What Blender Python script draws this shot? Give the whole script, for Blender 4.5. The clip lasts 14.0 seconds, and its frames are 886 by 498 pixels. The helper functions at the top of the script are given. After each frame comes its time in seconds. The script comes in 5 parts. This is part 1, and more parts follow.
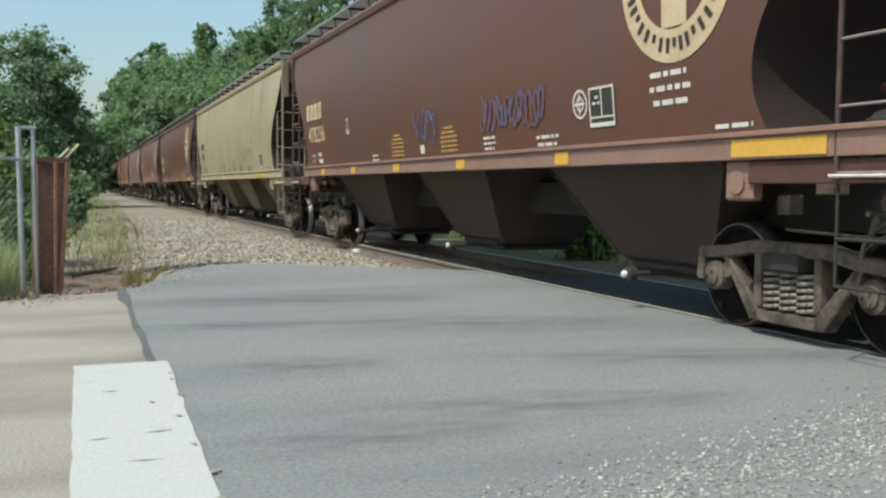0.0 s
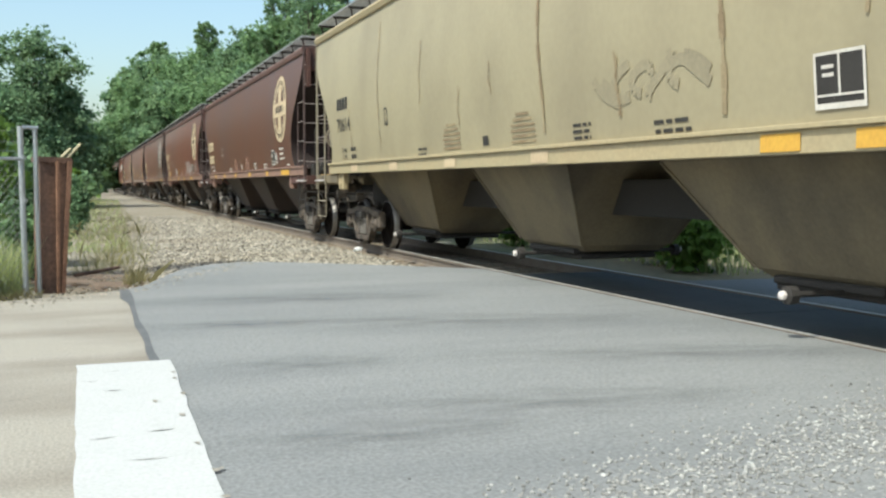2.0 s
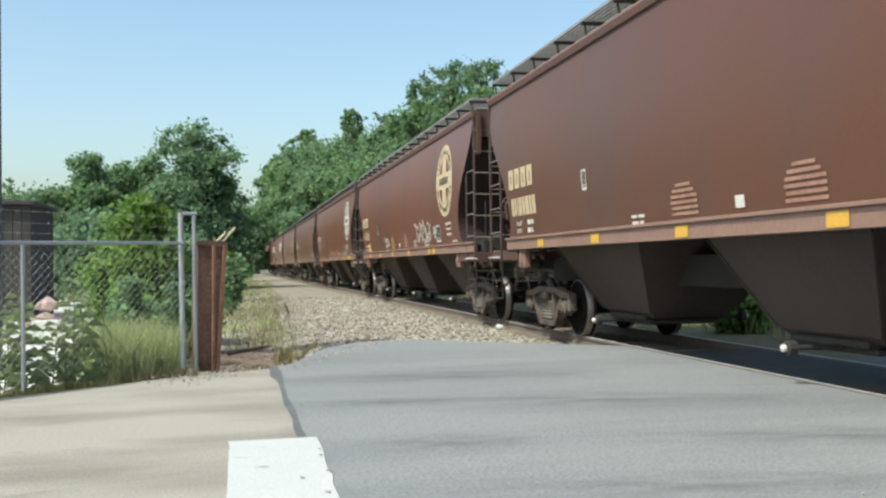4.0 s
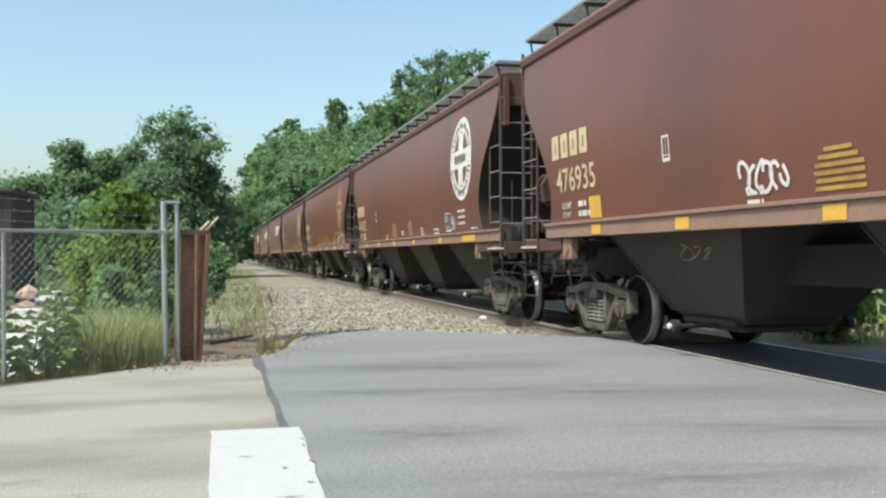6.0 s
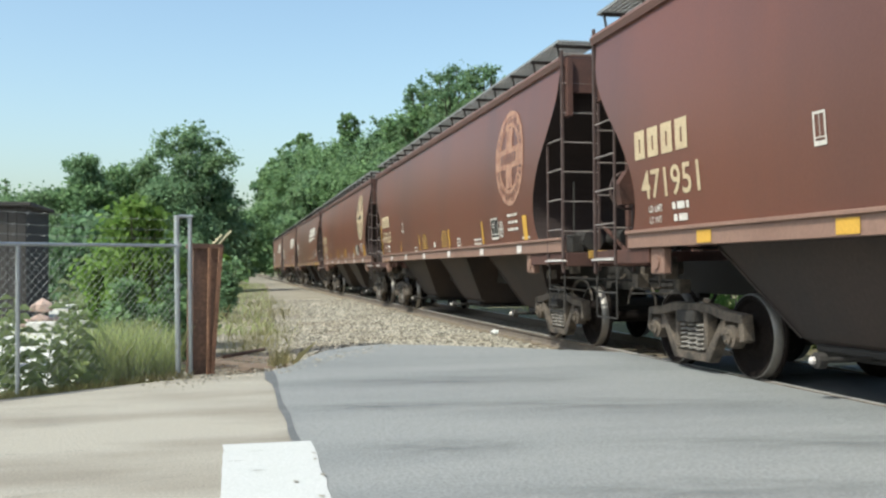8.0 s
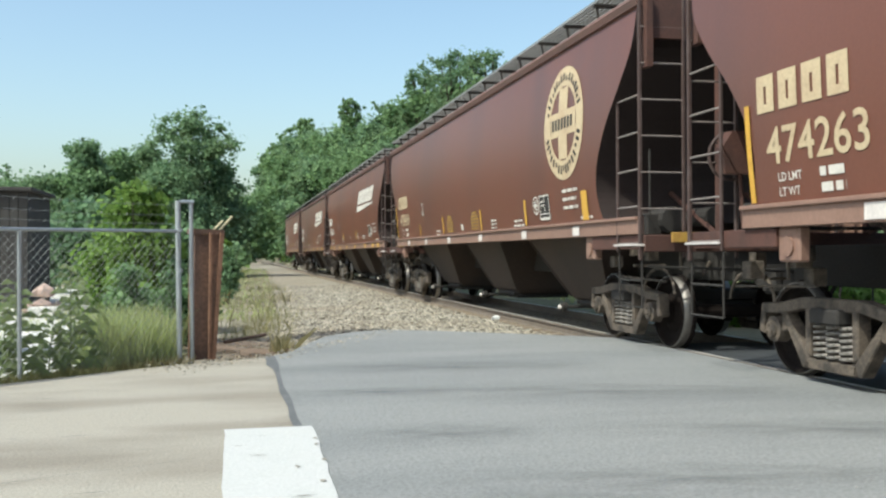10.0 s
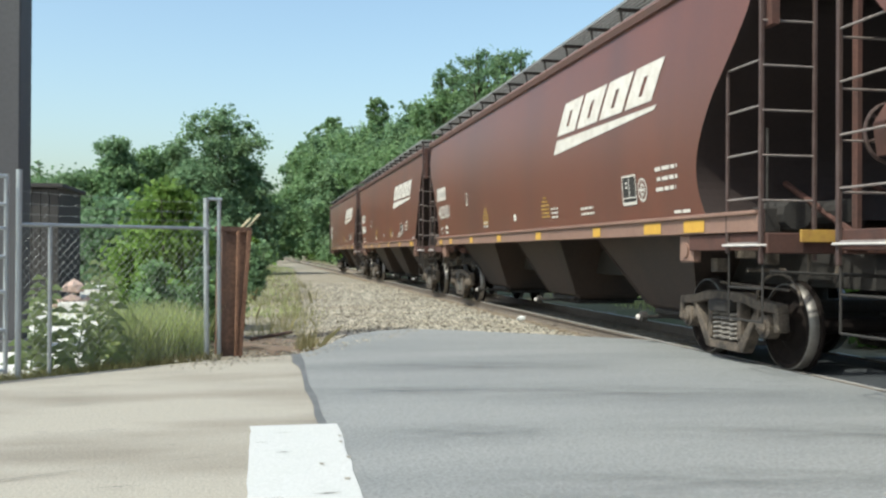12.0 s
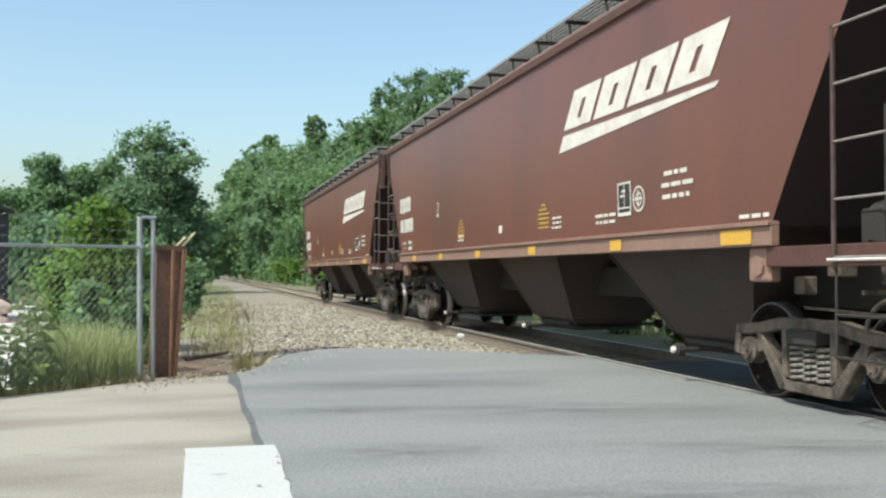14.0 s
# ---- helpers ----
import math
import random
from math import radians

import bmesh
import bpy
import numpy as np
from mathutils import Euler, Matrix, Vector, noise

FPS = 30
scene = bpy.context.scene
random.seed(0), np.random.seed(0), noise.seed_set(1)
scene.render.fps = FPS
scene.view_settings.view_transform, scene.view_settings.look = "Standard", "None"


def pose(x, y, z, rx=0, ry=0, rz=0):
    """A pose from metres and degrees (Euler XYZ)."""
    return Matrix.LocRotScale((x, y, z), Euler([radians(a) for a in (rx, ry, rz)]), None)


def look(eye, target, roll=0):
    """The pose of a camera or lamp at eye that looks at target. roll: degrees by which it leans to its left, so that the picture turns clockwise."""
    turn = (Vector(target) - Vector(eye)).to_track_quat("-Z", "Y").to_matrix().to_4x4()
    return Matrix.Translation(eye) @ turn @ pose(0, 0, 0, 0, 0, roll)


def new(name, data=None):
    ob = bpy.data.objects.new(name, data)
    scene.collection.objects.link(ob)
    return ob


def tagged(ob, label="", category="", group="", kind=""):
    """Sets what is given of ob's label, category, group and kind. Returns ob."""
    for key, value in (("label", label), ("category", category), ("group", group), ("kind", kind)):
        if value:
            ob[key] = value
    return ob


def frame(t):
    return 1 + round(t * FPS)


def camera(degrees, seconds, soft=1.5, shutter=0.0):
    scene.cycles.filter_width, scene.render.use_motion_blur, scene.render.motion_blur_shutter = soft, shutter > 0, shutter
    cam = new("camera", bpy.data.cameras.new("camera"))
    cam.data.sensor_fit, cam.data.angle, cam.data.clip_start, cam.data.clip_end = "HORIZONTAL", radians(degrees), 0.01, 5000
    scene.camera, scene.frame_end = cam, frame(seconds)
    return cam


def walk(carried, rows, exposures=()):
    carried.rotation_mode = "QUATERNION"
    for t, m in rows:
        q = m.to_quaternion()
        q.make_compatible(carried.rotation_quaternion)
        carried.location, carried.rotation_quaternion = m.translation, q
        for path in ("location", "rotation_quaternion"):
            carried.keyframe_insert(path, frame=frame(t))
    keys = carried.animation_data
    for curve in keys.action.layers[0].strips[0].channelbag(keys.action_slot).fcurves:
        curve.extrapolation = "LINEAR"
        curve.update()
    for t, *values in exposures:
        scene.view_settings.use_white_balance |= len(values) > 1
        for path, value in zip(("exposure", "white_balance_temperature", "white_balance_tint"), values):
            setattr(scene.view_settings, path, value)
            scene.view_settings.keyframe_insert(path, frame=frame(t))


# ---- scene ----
cam = camera(50.03, 14.0, soft=2.4)

PATH = [
    (0.0, pose(0, 0, 1.17, 86.32, -0.45, -20.98)),
    (0.5, pose(0, 0, 1.17, 86.44, -0.55, -21.24)),
    (1.0, pose(0, 0, 1.17, 86.52, -0.27, -20.77)),
    (1.5, pose(0, 0, 1.17, 86.24, -0.10, -20.95)),
    (2.0, pose(0, 0, 1.17, 86.19, -0.18, -20.87)),
    (2.5, pose(0, 0, 1.17, 86.99, -0.10, -18.55)),
    (3.0, pose(0, 0, 1.17, 86.73, 0.83, -13.11)),
    (3.2, pose(0, 0, 1.17, 90.30, 0.80, -11.60)),
    (4.0, pose(0, 0, 1.17, 90.90, 0.75, -12.40)),
    (5.5, pose(0, 0, 1.17, 90.21, 0.61, -13.24)),
    (6.0, pose(0, 0, 1.17, 90.34, 0.34, -13.37)),
    (6.5, pose(0, 0, 1.17, 90.70, 0.20, -13.50)),
    (7.0, pose(0, 0, 1.17, 90.88, 0.31, -13.48)),
    (7.5, pose(0, 0, 1.17, 91.25, 0.34, -12.85)),
    (8.7, pose(0, 0, 1.17, 90.90, 0.28, -12.60)),
    (10.0, pose(0, 0, 1.17, 90.32, 0.22, -12.58)),
    (10.5, pose(0, 0, 1.17, 90.21, 0.13, -12.36)),
    (11.0, pose(0, 0, 1.17, 90.21, 0.09, -12.01)),
    (11.5, pose(0, 0, 1.17, 90.11, -0.16, -11.59)),
    (12.0, pose(0, 0, 1.17, 90.29, -0.33, -11.01)),
    (12.5, pose(0, 0, 1.17, 90.36, -1.32, -11.75)),
    (13.0, pose(0, 0, 1.17, 90.46, -0.75, -11.82)),
    (13.5, pose(0, 0, 1.17, 90.09, -1.33, -12.87)),
    (14.0, pose(0, 0, 1.17, 91.40, -0.10, -14.71)),
]
walk(cam, PATH, [(0.0, 0.22, 6380, 0.0), (0.4, 0.50, 6380, 0.0), (2.0, 0.58, 6380, 0.0), (3.0, 0.54, 6380, 0.0), (14.0, 0.54, 6380, 0.0)])

# ---- world and sun ----
SUN_EL, SUN_FROM = 54.5, Vector((-0.86, -0.50, 0))
world = bpy.data.worlds.new("sky")
scene.world = world
world.use_nodes = True
wn = world.node_tree
sky = wn.nodes.new("ShaderNodeTexSky")
sky.sky_type, sky.sun_disc = "NISHITA", False
sky.sun_elevation = radians(SUN_EL)
sky.sun_rotation = math.atan2(SUN_FROM.x, SUN_FROM.y)
sky.air_density, sky.dust_density, sky.ozone_density = 1.15, 2.7, 1.3
wn.nodes["Background"].inputs["Strength"].default_value = 0.15
wn.links.new(sky.outputs[0], wn.nodes["Background"].inputs[0])
sun = new("sun", bpy.data.lights.new("sun", "SUN"))
sun.data.energy, sun.data.angle, sun.data.color = 3.3, radians(0.6), (1.0, 0.965, 0.90)
sd = SUN_FROM.normalized() * math.cos(radians(SUN_EL)) + Vector((0, 0, math.sin(radians(SUN_EL))))
sun.matrix_world = look(sd * 60, (0, 0, 0))

# ---- materials ----
def mat(name, base, rough=0.7, metal=0.0, var=0.25, scale=6.0, bump=0.2, bump_scale=40.0, second=None,
        stretch=(1, 1, 1), amount=0.5, island=0.0, spec=0.5, grit=None):
    """Base colour, broad stains of a second colour, fine grain and fine relief."""
    m = bpy.data.materials.new(name)
    m.use_nodes = True
    n, l = m.node_tree.nodes, m.node_tree.links
    b = n["Principled BSDF"]
    b.inputs["Roughness"].default_value, b.inputs["Metallic"].default_value = rough, metal
    b.inputs["Specular IOR Level"].default_value = spec
    co = n.new("ShaderNodeTexCoord")
    mp = n.new("ShaderNodeMapping")
    mp.inputs["Scale"].default_value = stretch
    l.new(co.outputs["Object"], mp.inputs[0])
    big = n.new("ShaderNodeTexNoise")
    big.inputs["Scale"].default_value, big.inputs["Detail"].default_value = scale, 6
    l.new(mp.outputs[0], big.inputs["Vector"])
    fine = n.new("ShaderNodeTexNoise")
    fine.inputs["Scale"].default_value, fine.inputs["Detail"].default_value = bump_scale, 4
    l.new(co.outputs["Object"], fine.inputs["Vector"])
    ramp = n.new("ShaderNodeMapRange")
    ramp.inputs["From Min"].default_value, ramp.inputs["From Max"].default_value = 0.42, 0.68
    ramp.inputs["To Max"].default_value = amount
    l.new(big.outputs["Fac"], ramp.inputs["Value"])
    mix = n.new("ShaderNodeMix")
    mix.data_type = "RGBA"
    mix.inputs["A"].default_value = (*base, 1)
    mix.inputs["B"].default_value = (*(second or [c * 0.6 for c in base]), 1)
    l.new(ramp.outputs[0], mix.inputs["Factor"])
    hsv = n.new("ShaderNodeHueSaturation")
    val = n.new("ShaderNodeMapRange")
    val.inputs["From Min"].default_value, val.inputs["From Max"].default_value = 0.25, 0.75
    val.inputs["To Min"].default_value, val.inputs["To Max"].default_value = 1 - var, 1 + var
    l.new(fine.outputs["Fac"], val.inputs["Value"])
    l.new(mix.outputs["Result"], hsv.inputs["Color"])
    last = val.outputs[0]
    if island:
        geo = n.new("ShaderNodeNewGeometry")
        isl = n.new("ShaderNodeMapRange")
        isl.inputs["To Min"].default_value, isl.inputs["To Max"].default_value = 1 - island, 1 + island
        l.new(geo.outputs["Random Per Island"], isl.inputs["Value"])
        mul = n.new("ShaderNodeMath")
        mul.operation = "MULTIPLY"
        l.new(last, mul.inputs[0]), l.new(isl.outputs[0], mul.inputs[1])
        last = mul.outputs[0]
    l.new(last, hsv.inputs["Value"])
    l.new(hsv.outputs[0], b.inputs["Base Color"])
    if bump:
        bp = n.new("ShaderNodeBump")
        bp.inputs["Strength"].default_value, bp.inputs["Distance"].default_value = bump, 0.02
        l.new(fine.outputs["Fac"], bp.inputs["Height"])
        l.new(bp.outputs[0], b.inputs["Normal"])
    return m


def leafy(name, base, second, island=0.30):
    m = mat(name, base, 0.6, 0, 0.1, 0.4, 0, 9, second, amount=0.9, island=island, spec=0.25)
    n, l = m.node_tree.nodes, m.node_tree.links
    b = n["Principled BSDF"]
    tr = n.new("ShaderNodeBsdfTranslucent")
    src = b.inputs["Base Color"].links[0].from_socket
    l.new(src, tr.inputs["Color"])
    mx = n.new("ShaderNodeMixShader")
    mx.inputs[0].default_value = 0.5
    l.new(b.outputs[0], mx.inputs[1]), l.new(tr.outputs[0], mx.inputs[2])
    l.new(mx.outputs[0], n["Material Output"].inputs["Surface"])
    return m


BROWN = mat("brown_car_paint", (0.150, 0.056, 0.036), 0.38, 0, 0.06, 0.5, 0.04, 30, (0.105, 0.047, 0.036), (1, 1.6, 0.35), 0.7)
BROWN_DULL = mat("faded_brown_car_paint", (0.112, 0.045, 0.025), 0.44, 0, 0.06, 0.5, 0.04, 30, (0.095, 0.049, 0.038), (1, 1.6, 0.35), 0.75)
BEIGE = mat("beige_car_paint", (0.335, 0.285, 0.18), 0.5, 0, 0.05, 0.7, 0.04, 14, (0.265, 0.222, 0.142), (1, 1.0, 0.8), 0.8)
# Sill brown is lighter than the body: sunlight on it is in the colour.
LIT_SILL_BROWN = mat("lit_sill_paint", (0.245, 0.145, 0.108), 0.55, 0, 0.12, 1.5, 0.08, 25, (0.19, 0.105, 0.078))
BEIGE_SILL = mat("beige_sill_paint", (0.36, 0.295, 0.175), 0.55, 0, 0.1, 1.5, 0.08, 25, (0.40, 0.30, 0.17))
# Bay colours hold both the grime and the shade under the car body.
SHADED_GRIME_BROWN = mat("grimy_shaded_brown_hopper", (0.058, 0.039, 0.031), 0.8, 0, 0.15, 1.2, 0.15, 25, (0.04, 0.031, 0.027), (1, 1, 0.5), 0.85)
SHADED_GRIME_BEIGE = mat("grimy_shaded_beige_hopper", (0.18, 0.142, 0.085), 0.8, 0, 0.12, 1.2, 0.15, 25, (0.075, 0.062, 0.045), (1, 1, 0.5), 0.8)
# Near-black brown: shade below the roof overhang put into the end sheets' colour.
END_SHADE_BROWN = mat("shaded_end_sheet", (0.022, 0.012, 0.010), 0.85, 0, 0.15, 1.0, 0.1, 20, (0.018, 0.012, 0.011))
TRUCK = mat("dusty_cast_steel", (0.120, 0.094, 0.072), 0.85, 0.0, 0.3, 7, 0.4, 45, (0.042, 0.034, 0.028), amount=1.0)
DARK_STEEL = mat("dark_underframe_steel", (0.03, 0.026, 0.023), 0.85, 0.0, 0.2, 5, 0.3, 40, (0.03, 0.025, 0.022))
WHEEL = mat("wheel_steel", (0.013, 0.010, 0.009), 0.9, 0.0, 0.25, 6, 0.2, 40, (0.024, 0.018, 0.015), spec=0.1)
TREAD = mat("polished_tread", (0.24, 0.22, 0.20), 0.5, 0.8, 0.08, 8, 0.05, 40)
SPRING = mat("dusty_springs", (0.25, 0.225, 0.20), 0.7, 0.1, 0.2, 8, 0.2, 40)
LADDER_BROWN = mat("worn_brown_ladder", (0.062, 0.036, 0.031), 0.65, 0.1, 0.15, 5, 0.1, 50, (0.12, 0.088, 0.078))
LADDER_BEIGE = mat("worn_beige_ladder", (0.25, 0.215, 0.155), 0.65, 0.0, 0.2, 5, 0.1, 50, (0.15, 0.115, 0.08))
GRATE = mat("galvanised_grating", (0.30, 0.30, 0.29), 0.6, 0.4, 0.2, 6, 0.1, 50)
ROOF = mat("roof_paint", (0.15, 0.08, 0.065), 0.7, 0, 0.12, 1.5, 0.08, 25, (0.10, 0.07, 0.06))
WHITE_MARK = mat("white_marking", (0.63, 0.59, 0.53), 0.6, 0, 0.1, 5, 0, 30, (0.46, 0.40, 0.34), amount=0.5)
CREAM_MARK = mat("faded_cream_marking", (0.52, 0.41, 0.26), 0.65, 0, 0.12, 3, 0, 30, (0.42, 0.30, 0.19), amount=0.7)
GHOST_MARK = mat("ghosted_marking", (0.36, 0.20, 0.135), 0.65, 0, 0.15, 5, 0, 30, (0.24, 0.11, 0.075), amount=0.9)
DARK_MARK = mat("dark_marking", (0.035, 0.03, 0.026), 0.6, 0, 0.1, 5, 0, 30)
YELLOW_MARK = mat("yellow_marking", (0.58, 0.33, 0.05), 0.55, 0, 0.1, 6, 0, 30, (0.52, 0.28, 0.05))
GRAFFITI_BLUE = mat("blue_spray_paint", (0.098, 0.082, 0.135), 0.6, 0, 0.15, 4, 0, 30, (0.115, 0.052, 0.034), amount=1.0)
GRAFFITI_WHITE = mat("white_spray_paint", (0.66, 0.60, 0.56), 0.6, 0, 0.1, 4, 0, 30)
ASPHALT = mat("weathered_grey_asphalt", (0.212, 0.214, 0.209), 0.9, 0, 0.27, 0.8, 0.4, 45, (0.158, 0.162, 0.163), (0.22, 1.0, 1), 0.85)
OLD_ROAD = mat("bleached_old_pavement", (0.315, 0.287, 0.240), 0.9, 0, 0.26, 0.9, 0.35, 60, (0.205, 0.180, 0.146), (0.5, 1.3, 1), 0.95)
STAIN = mat("tar_stain", (0.10, 0.102, 0.104), 0.85, 0, 0.15, 3, 0.15, 60, (0.16, 0.16, 0.16))
ROAD_WHITE = mat("worn_white_road_paint", (0.47, 0.465, 0.45), 0.7, 0, 0.12, 2.5, 0.12, 60, (0.45, 0.45, 0.43), amount=0.8)
CROSSING = mat("crossing_rubber_panel", (0.035, 0.038, 0.042), 0.75, 0, 0.2, 2, 0.2, 60, (0.06, 0.062, 0.065))
BALLAST = mat("pale_ballast_stone", (0.285, 0.258, 0.208), 0.95, 0, 0.3, 0.5, 0.3, 30, (0.19, 0.152, 0.105), island=0.55)
BALLAST_BED = mat("ballast_bed", (0.25, 0.22, 0.17), 0.95, 0, 0.4, 0.6, 1.0, 14, (0.19, 0.155, 0.105), amount=0.8)
SOIL = mat("dry_soil_and_grass", (0.20, 0.17, 0.10), 0.95, 0, 0.3, 0.25, 0.6, 8, (0.085, 0.11, 0.035), amount=1.0)
LOT = mat("pale_concrete_lot", (0.58, 0.56, 0.52), 0.9, 0, 0.1, 0.4, 0.1, 20, (0.42, 0.40, 0.36))
RUST_RAIL = mat("rusty_rail_web", (0.165, 0.135, 0.108), 0.85, 0.0, 0.25, 4, 0.2, 40, (0.13, 0.09, 0.065))
RAIL_TOP = mat("polished_rail_head", (0.58, 0.56, 0.53), 0.45, 0.5, 0.1, 4, 0.05, 40)
TIE = mat("weathered_timber_tie", (0.22, 0.175, 0.125), 0.95, 0, 0.3, 3, 0.5, 30, (0.13, 0.10, 0.07), (8, 1, 1))
GALV = mat("galvanised_steel", (0.41, 0.43, 0.44), 0.45, 0.6, 0.12, 5, 0.05, 50, (0.38, 0.40, 0.41))
RUST = mat("rusted_sheet_steel", (0.095, 0.056, 0.042), 0.9, 0.0, 0.35, 3.5, 0.3, 25, (0.18, 0.098, 0.062), (1, 1, 0.35), 0.9)
RUST_ORANGE = mat("orange_rust", (0.25, 0.13, 0.08), 0.9, 0, 0.3, 4, 0.3, 30, (0.15, 0.078, 0.048), amount=0.9)
BARK = mat("bark", (0.10, 0.08, 0.06), 0.95, 0, 0.3, 2, 0.6, 12, (0.06, 0.05, 0.04), (3, 3, 0.6))
# Distance haze is mixed into the next two greens as a pale bluish tint.
LEAF_DARK = leafy("hazed_dark_leaves", (0.175, 0.280, 0.150), (0.215, 0.300, 0.150))
LEAF_MID = leafy("hazed_mid_green_leaves", (0.195, 0.300, 0.135), (0.160, 0.260, 0.125))
LEAF_LIGHT = leafy("fresh_green_leaves", (0.17, 0.27, 0.06), (0.12, 0.21, 0.05))
GRASS = leafy("tall_grass", (0.41, 0.47, 0.20), (0.50, 0.50, 0.27))
DRY = leafy("dry_grass", (0.34, 0.30, 0.16), (0.22, 0.23, 0.09))
WEED = leafy("weed_leaves", (0.24, 0.30, 0.14), (0.30, 0.34, 0.18))
POLE = mat("grey_steel_column", (0.075, 0.072, 0.076), 0.7, 0.2, 0.1, 2, 0.1, 20, (0.09, 0.088, 0.09), (1, 1, 0.3))
SHED = mat("dark_shed_boards", (0.035, 0.032, 0.03), 0.9, 0, 0.2, 2, 0.2, 20, (0.05, 0.045, 0.04))
PINK_STONE = mat("pinkish_rubble", (0.42, 0.30, 0.25), 0.9, 0, 0.2, 3, 0.4, 20, (0.30, 0.24, 0.20))
WHITE_PAINT = mat("white_painted_steel", (0.78, 0.78, 0.76), 0.5, 0, 0.05, 3, 0.05, 30, (0.62, 0.62, 0.6))


def soft_stain(name, base, strength):
    """A stain that thins out towards its rim and breaks up in patches."""
    m = mat(name, base, 0.85, 0, 0.15, 3, 0.15, 60)
    n, l = m.node_tree.nodes, m.node_tree.links
    co = n.new("ShaderNodeTexCoord")
    g = n.new("ShaderNodeTexGradient")
    g.gradient_type = "SPHERICAL"
    l.new(co.outputs["Object"], g.inputs[0])
    nz = n.new("ShaderNodeTexNoise")
    nz.inputs["Scale"].default_value, nz.inputs["Detail"].default_value = 2.6, 8
    l.new(co.outputs["Object"], nz.inputs["Vector"])
    rm = n.new("ShaderNodeMapRange")
    rm.inputs["From Min"].default_value, rm.inputs["From Max"].default_value = 0.35, 0.65
    l.new(nz.outputs["Fac"], rm.inputs["Value"])
    a = n.new("ShaderNodeMath")
    a.operation = "MULTIPLY"
    l.new(g.outputs["Fac"], a.inputs[0]), l.new(rm.outputs[0], a.inputs[1])
    b = n.new("ShaderNodeMath")
    b.operation, b.use_clamp = "MULTIPLY", True
    b.inputs[1].default_value = strength
    l.new(a.outputs[0], b.inputs[0])
    clear = n.new("ShaderNodeBsdfTransparent")
    mx = n.new("ShaderNodeMixShader")
    l.new(b.outputs[0], mx.inputs[0])
    l.new(clear.outputs[0], mx.inputs[1]), l.new(n["Principled BSDF"].outputs[0], mx.inputs[2])
    l.new(mx.outputs[0], n["Material Output"].inputs["Surface"])
    return m


STAIN_SOFT = soft_stain("oily_stain", (0.11, 0.113, 0.115), 0.34)
DRY_WOOD = mat("bleached_strip", (0.45, 0.40, 0.25), 0.8, 0, 0.15, 3, 0.1, 40)
YELLOW_DULL = mat("worn_yellow_marking", (0.40, 0.24, 0.05), 0.6, 0, 0.1, 6, 0, 30, (0.26, 0.12, 0.05), amount=0.8)
GRIT = mat("grey_road_grit", (0.30, 0.295, 0.275), 0.95, 0, 0.3, 4, 0.2, 30, (0.22, 0.21, 0.19), island=0.4)
WIRE = mat("dull_fence_wire", (0.24, 0.25, 0.25), 0.6, 0.3, 0.1, 5, 0, 30)
OLD_TAG = mat("faded_grey_spray", (0.262, 0.222, 0.145), 0.6, 0, 0.12, 2.5, 0, 30, (0.30, 0.255, 0.165), amount=0.9)
STREAK = mat("rusty_streak", (0.215, 0.155, 0.088), 0.7, 0, 0.15, 4, 0, 30, (0.36, 0.29, 0.17), amount=0.8)
BARE_SOIL = soft_stain("bare_brown_soil", (0.17, 0.115, 0.075), 1.8)
# Ballast coloured dark to deepen the shade below the train.
DARK_BALLAST = mat("shade_dark_ballast", (0.085, 0.072, 0.058), 0.95, 0, 0.35, 3, 0.4, 30, (0.055, 0.048, 0.04), island=0.4)
RUNG = mat("worn_pale_rung", (0.28, 0.24, 0.22), 0.6, 0.2, 0.15, 6, 0, 30, (0.14, 0.09, 0.075))
END_FRAME = mat("dark_brown_end_frame", (0.085, 0.036, 0.026), 0.8, 0, 0.15, 3, 0.1, 30, (0.028, 0.018, 0.015))
CRACK = mat("hairline_crack", (0.13, 0.122, 0.108), 0.9, 0, 0.2, 5, 0, 30, (0.20, 0.185, 0.16), amount=0.8)


# ---- building helpers ----
def obj(name, bm, material, parent=None, label="", smooth=False):
    me = bpy.data.meshes.new(name)
    bm.to_mesh(me)
    bm.free()
    for m in (material if isinstance(material, (list, tuple)) else [material]):
        me.materials.append(m)
    if smooth:
        for p in me.polygons:
            p.use_smooth = True
    ob = new(name, me)
    if parent is not None:
        ob.parent = parent
    if label:
        ob["label"] = label
    return ob


def part(name, bm, material, parent, label="", smooth=False):
    return obj(name, bm, material, parent, label, smooth)


def box(bm, x0, x1, y0, y1, z0, z1, bevel=0.0, mi=0):
    r = bmesh.ops.create_cube(bm, size=1.0)
    vs = r["verts"]
    for v in vs:
        v.co = Vector(((x0 + x1) / 2 + v.co.x * (x1 - x0), (y0 + y1) / 2 + v.co.y * (y1 - y0), (z0 + z1) / 2 + v.co.z * (z1 - z0)))
    fs = {f for v in vs for f in v.link_faces}
    for f in fs:
        f.material_index = mi
    if bevel:
        es = {e for v in vs for e in v.link_edges}
        bmesh.ops.bevel(bm, geom=list(es), offset=bevel, segments=1, affect="EDGES")
    return bm


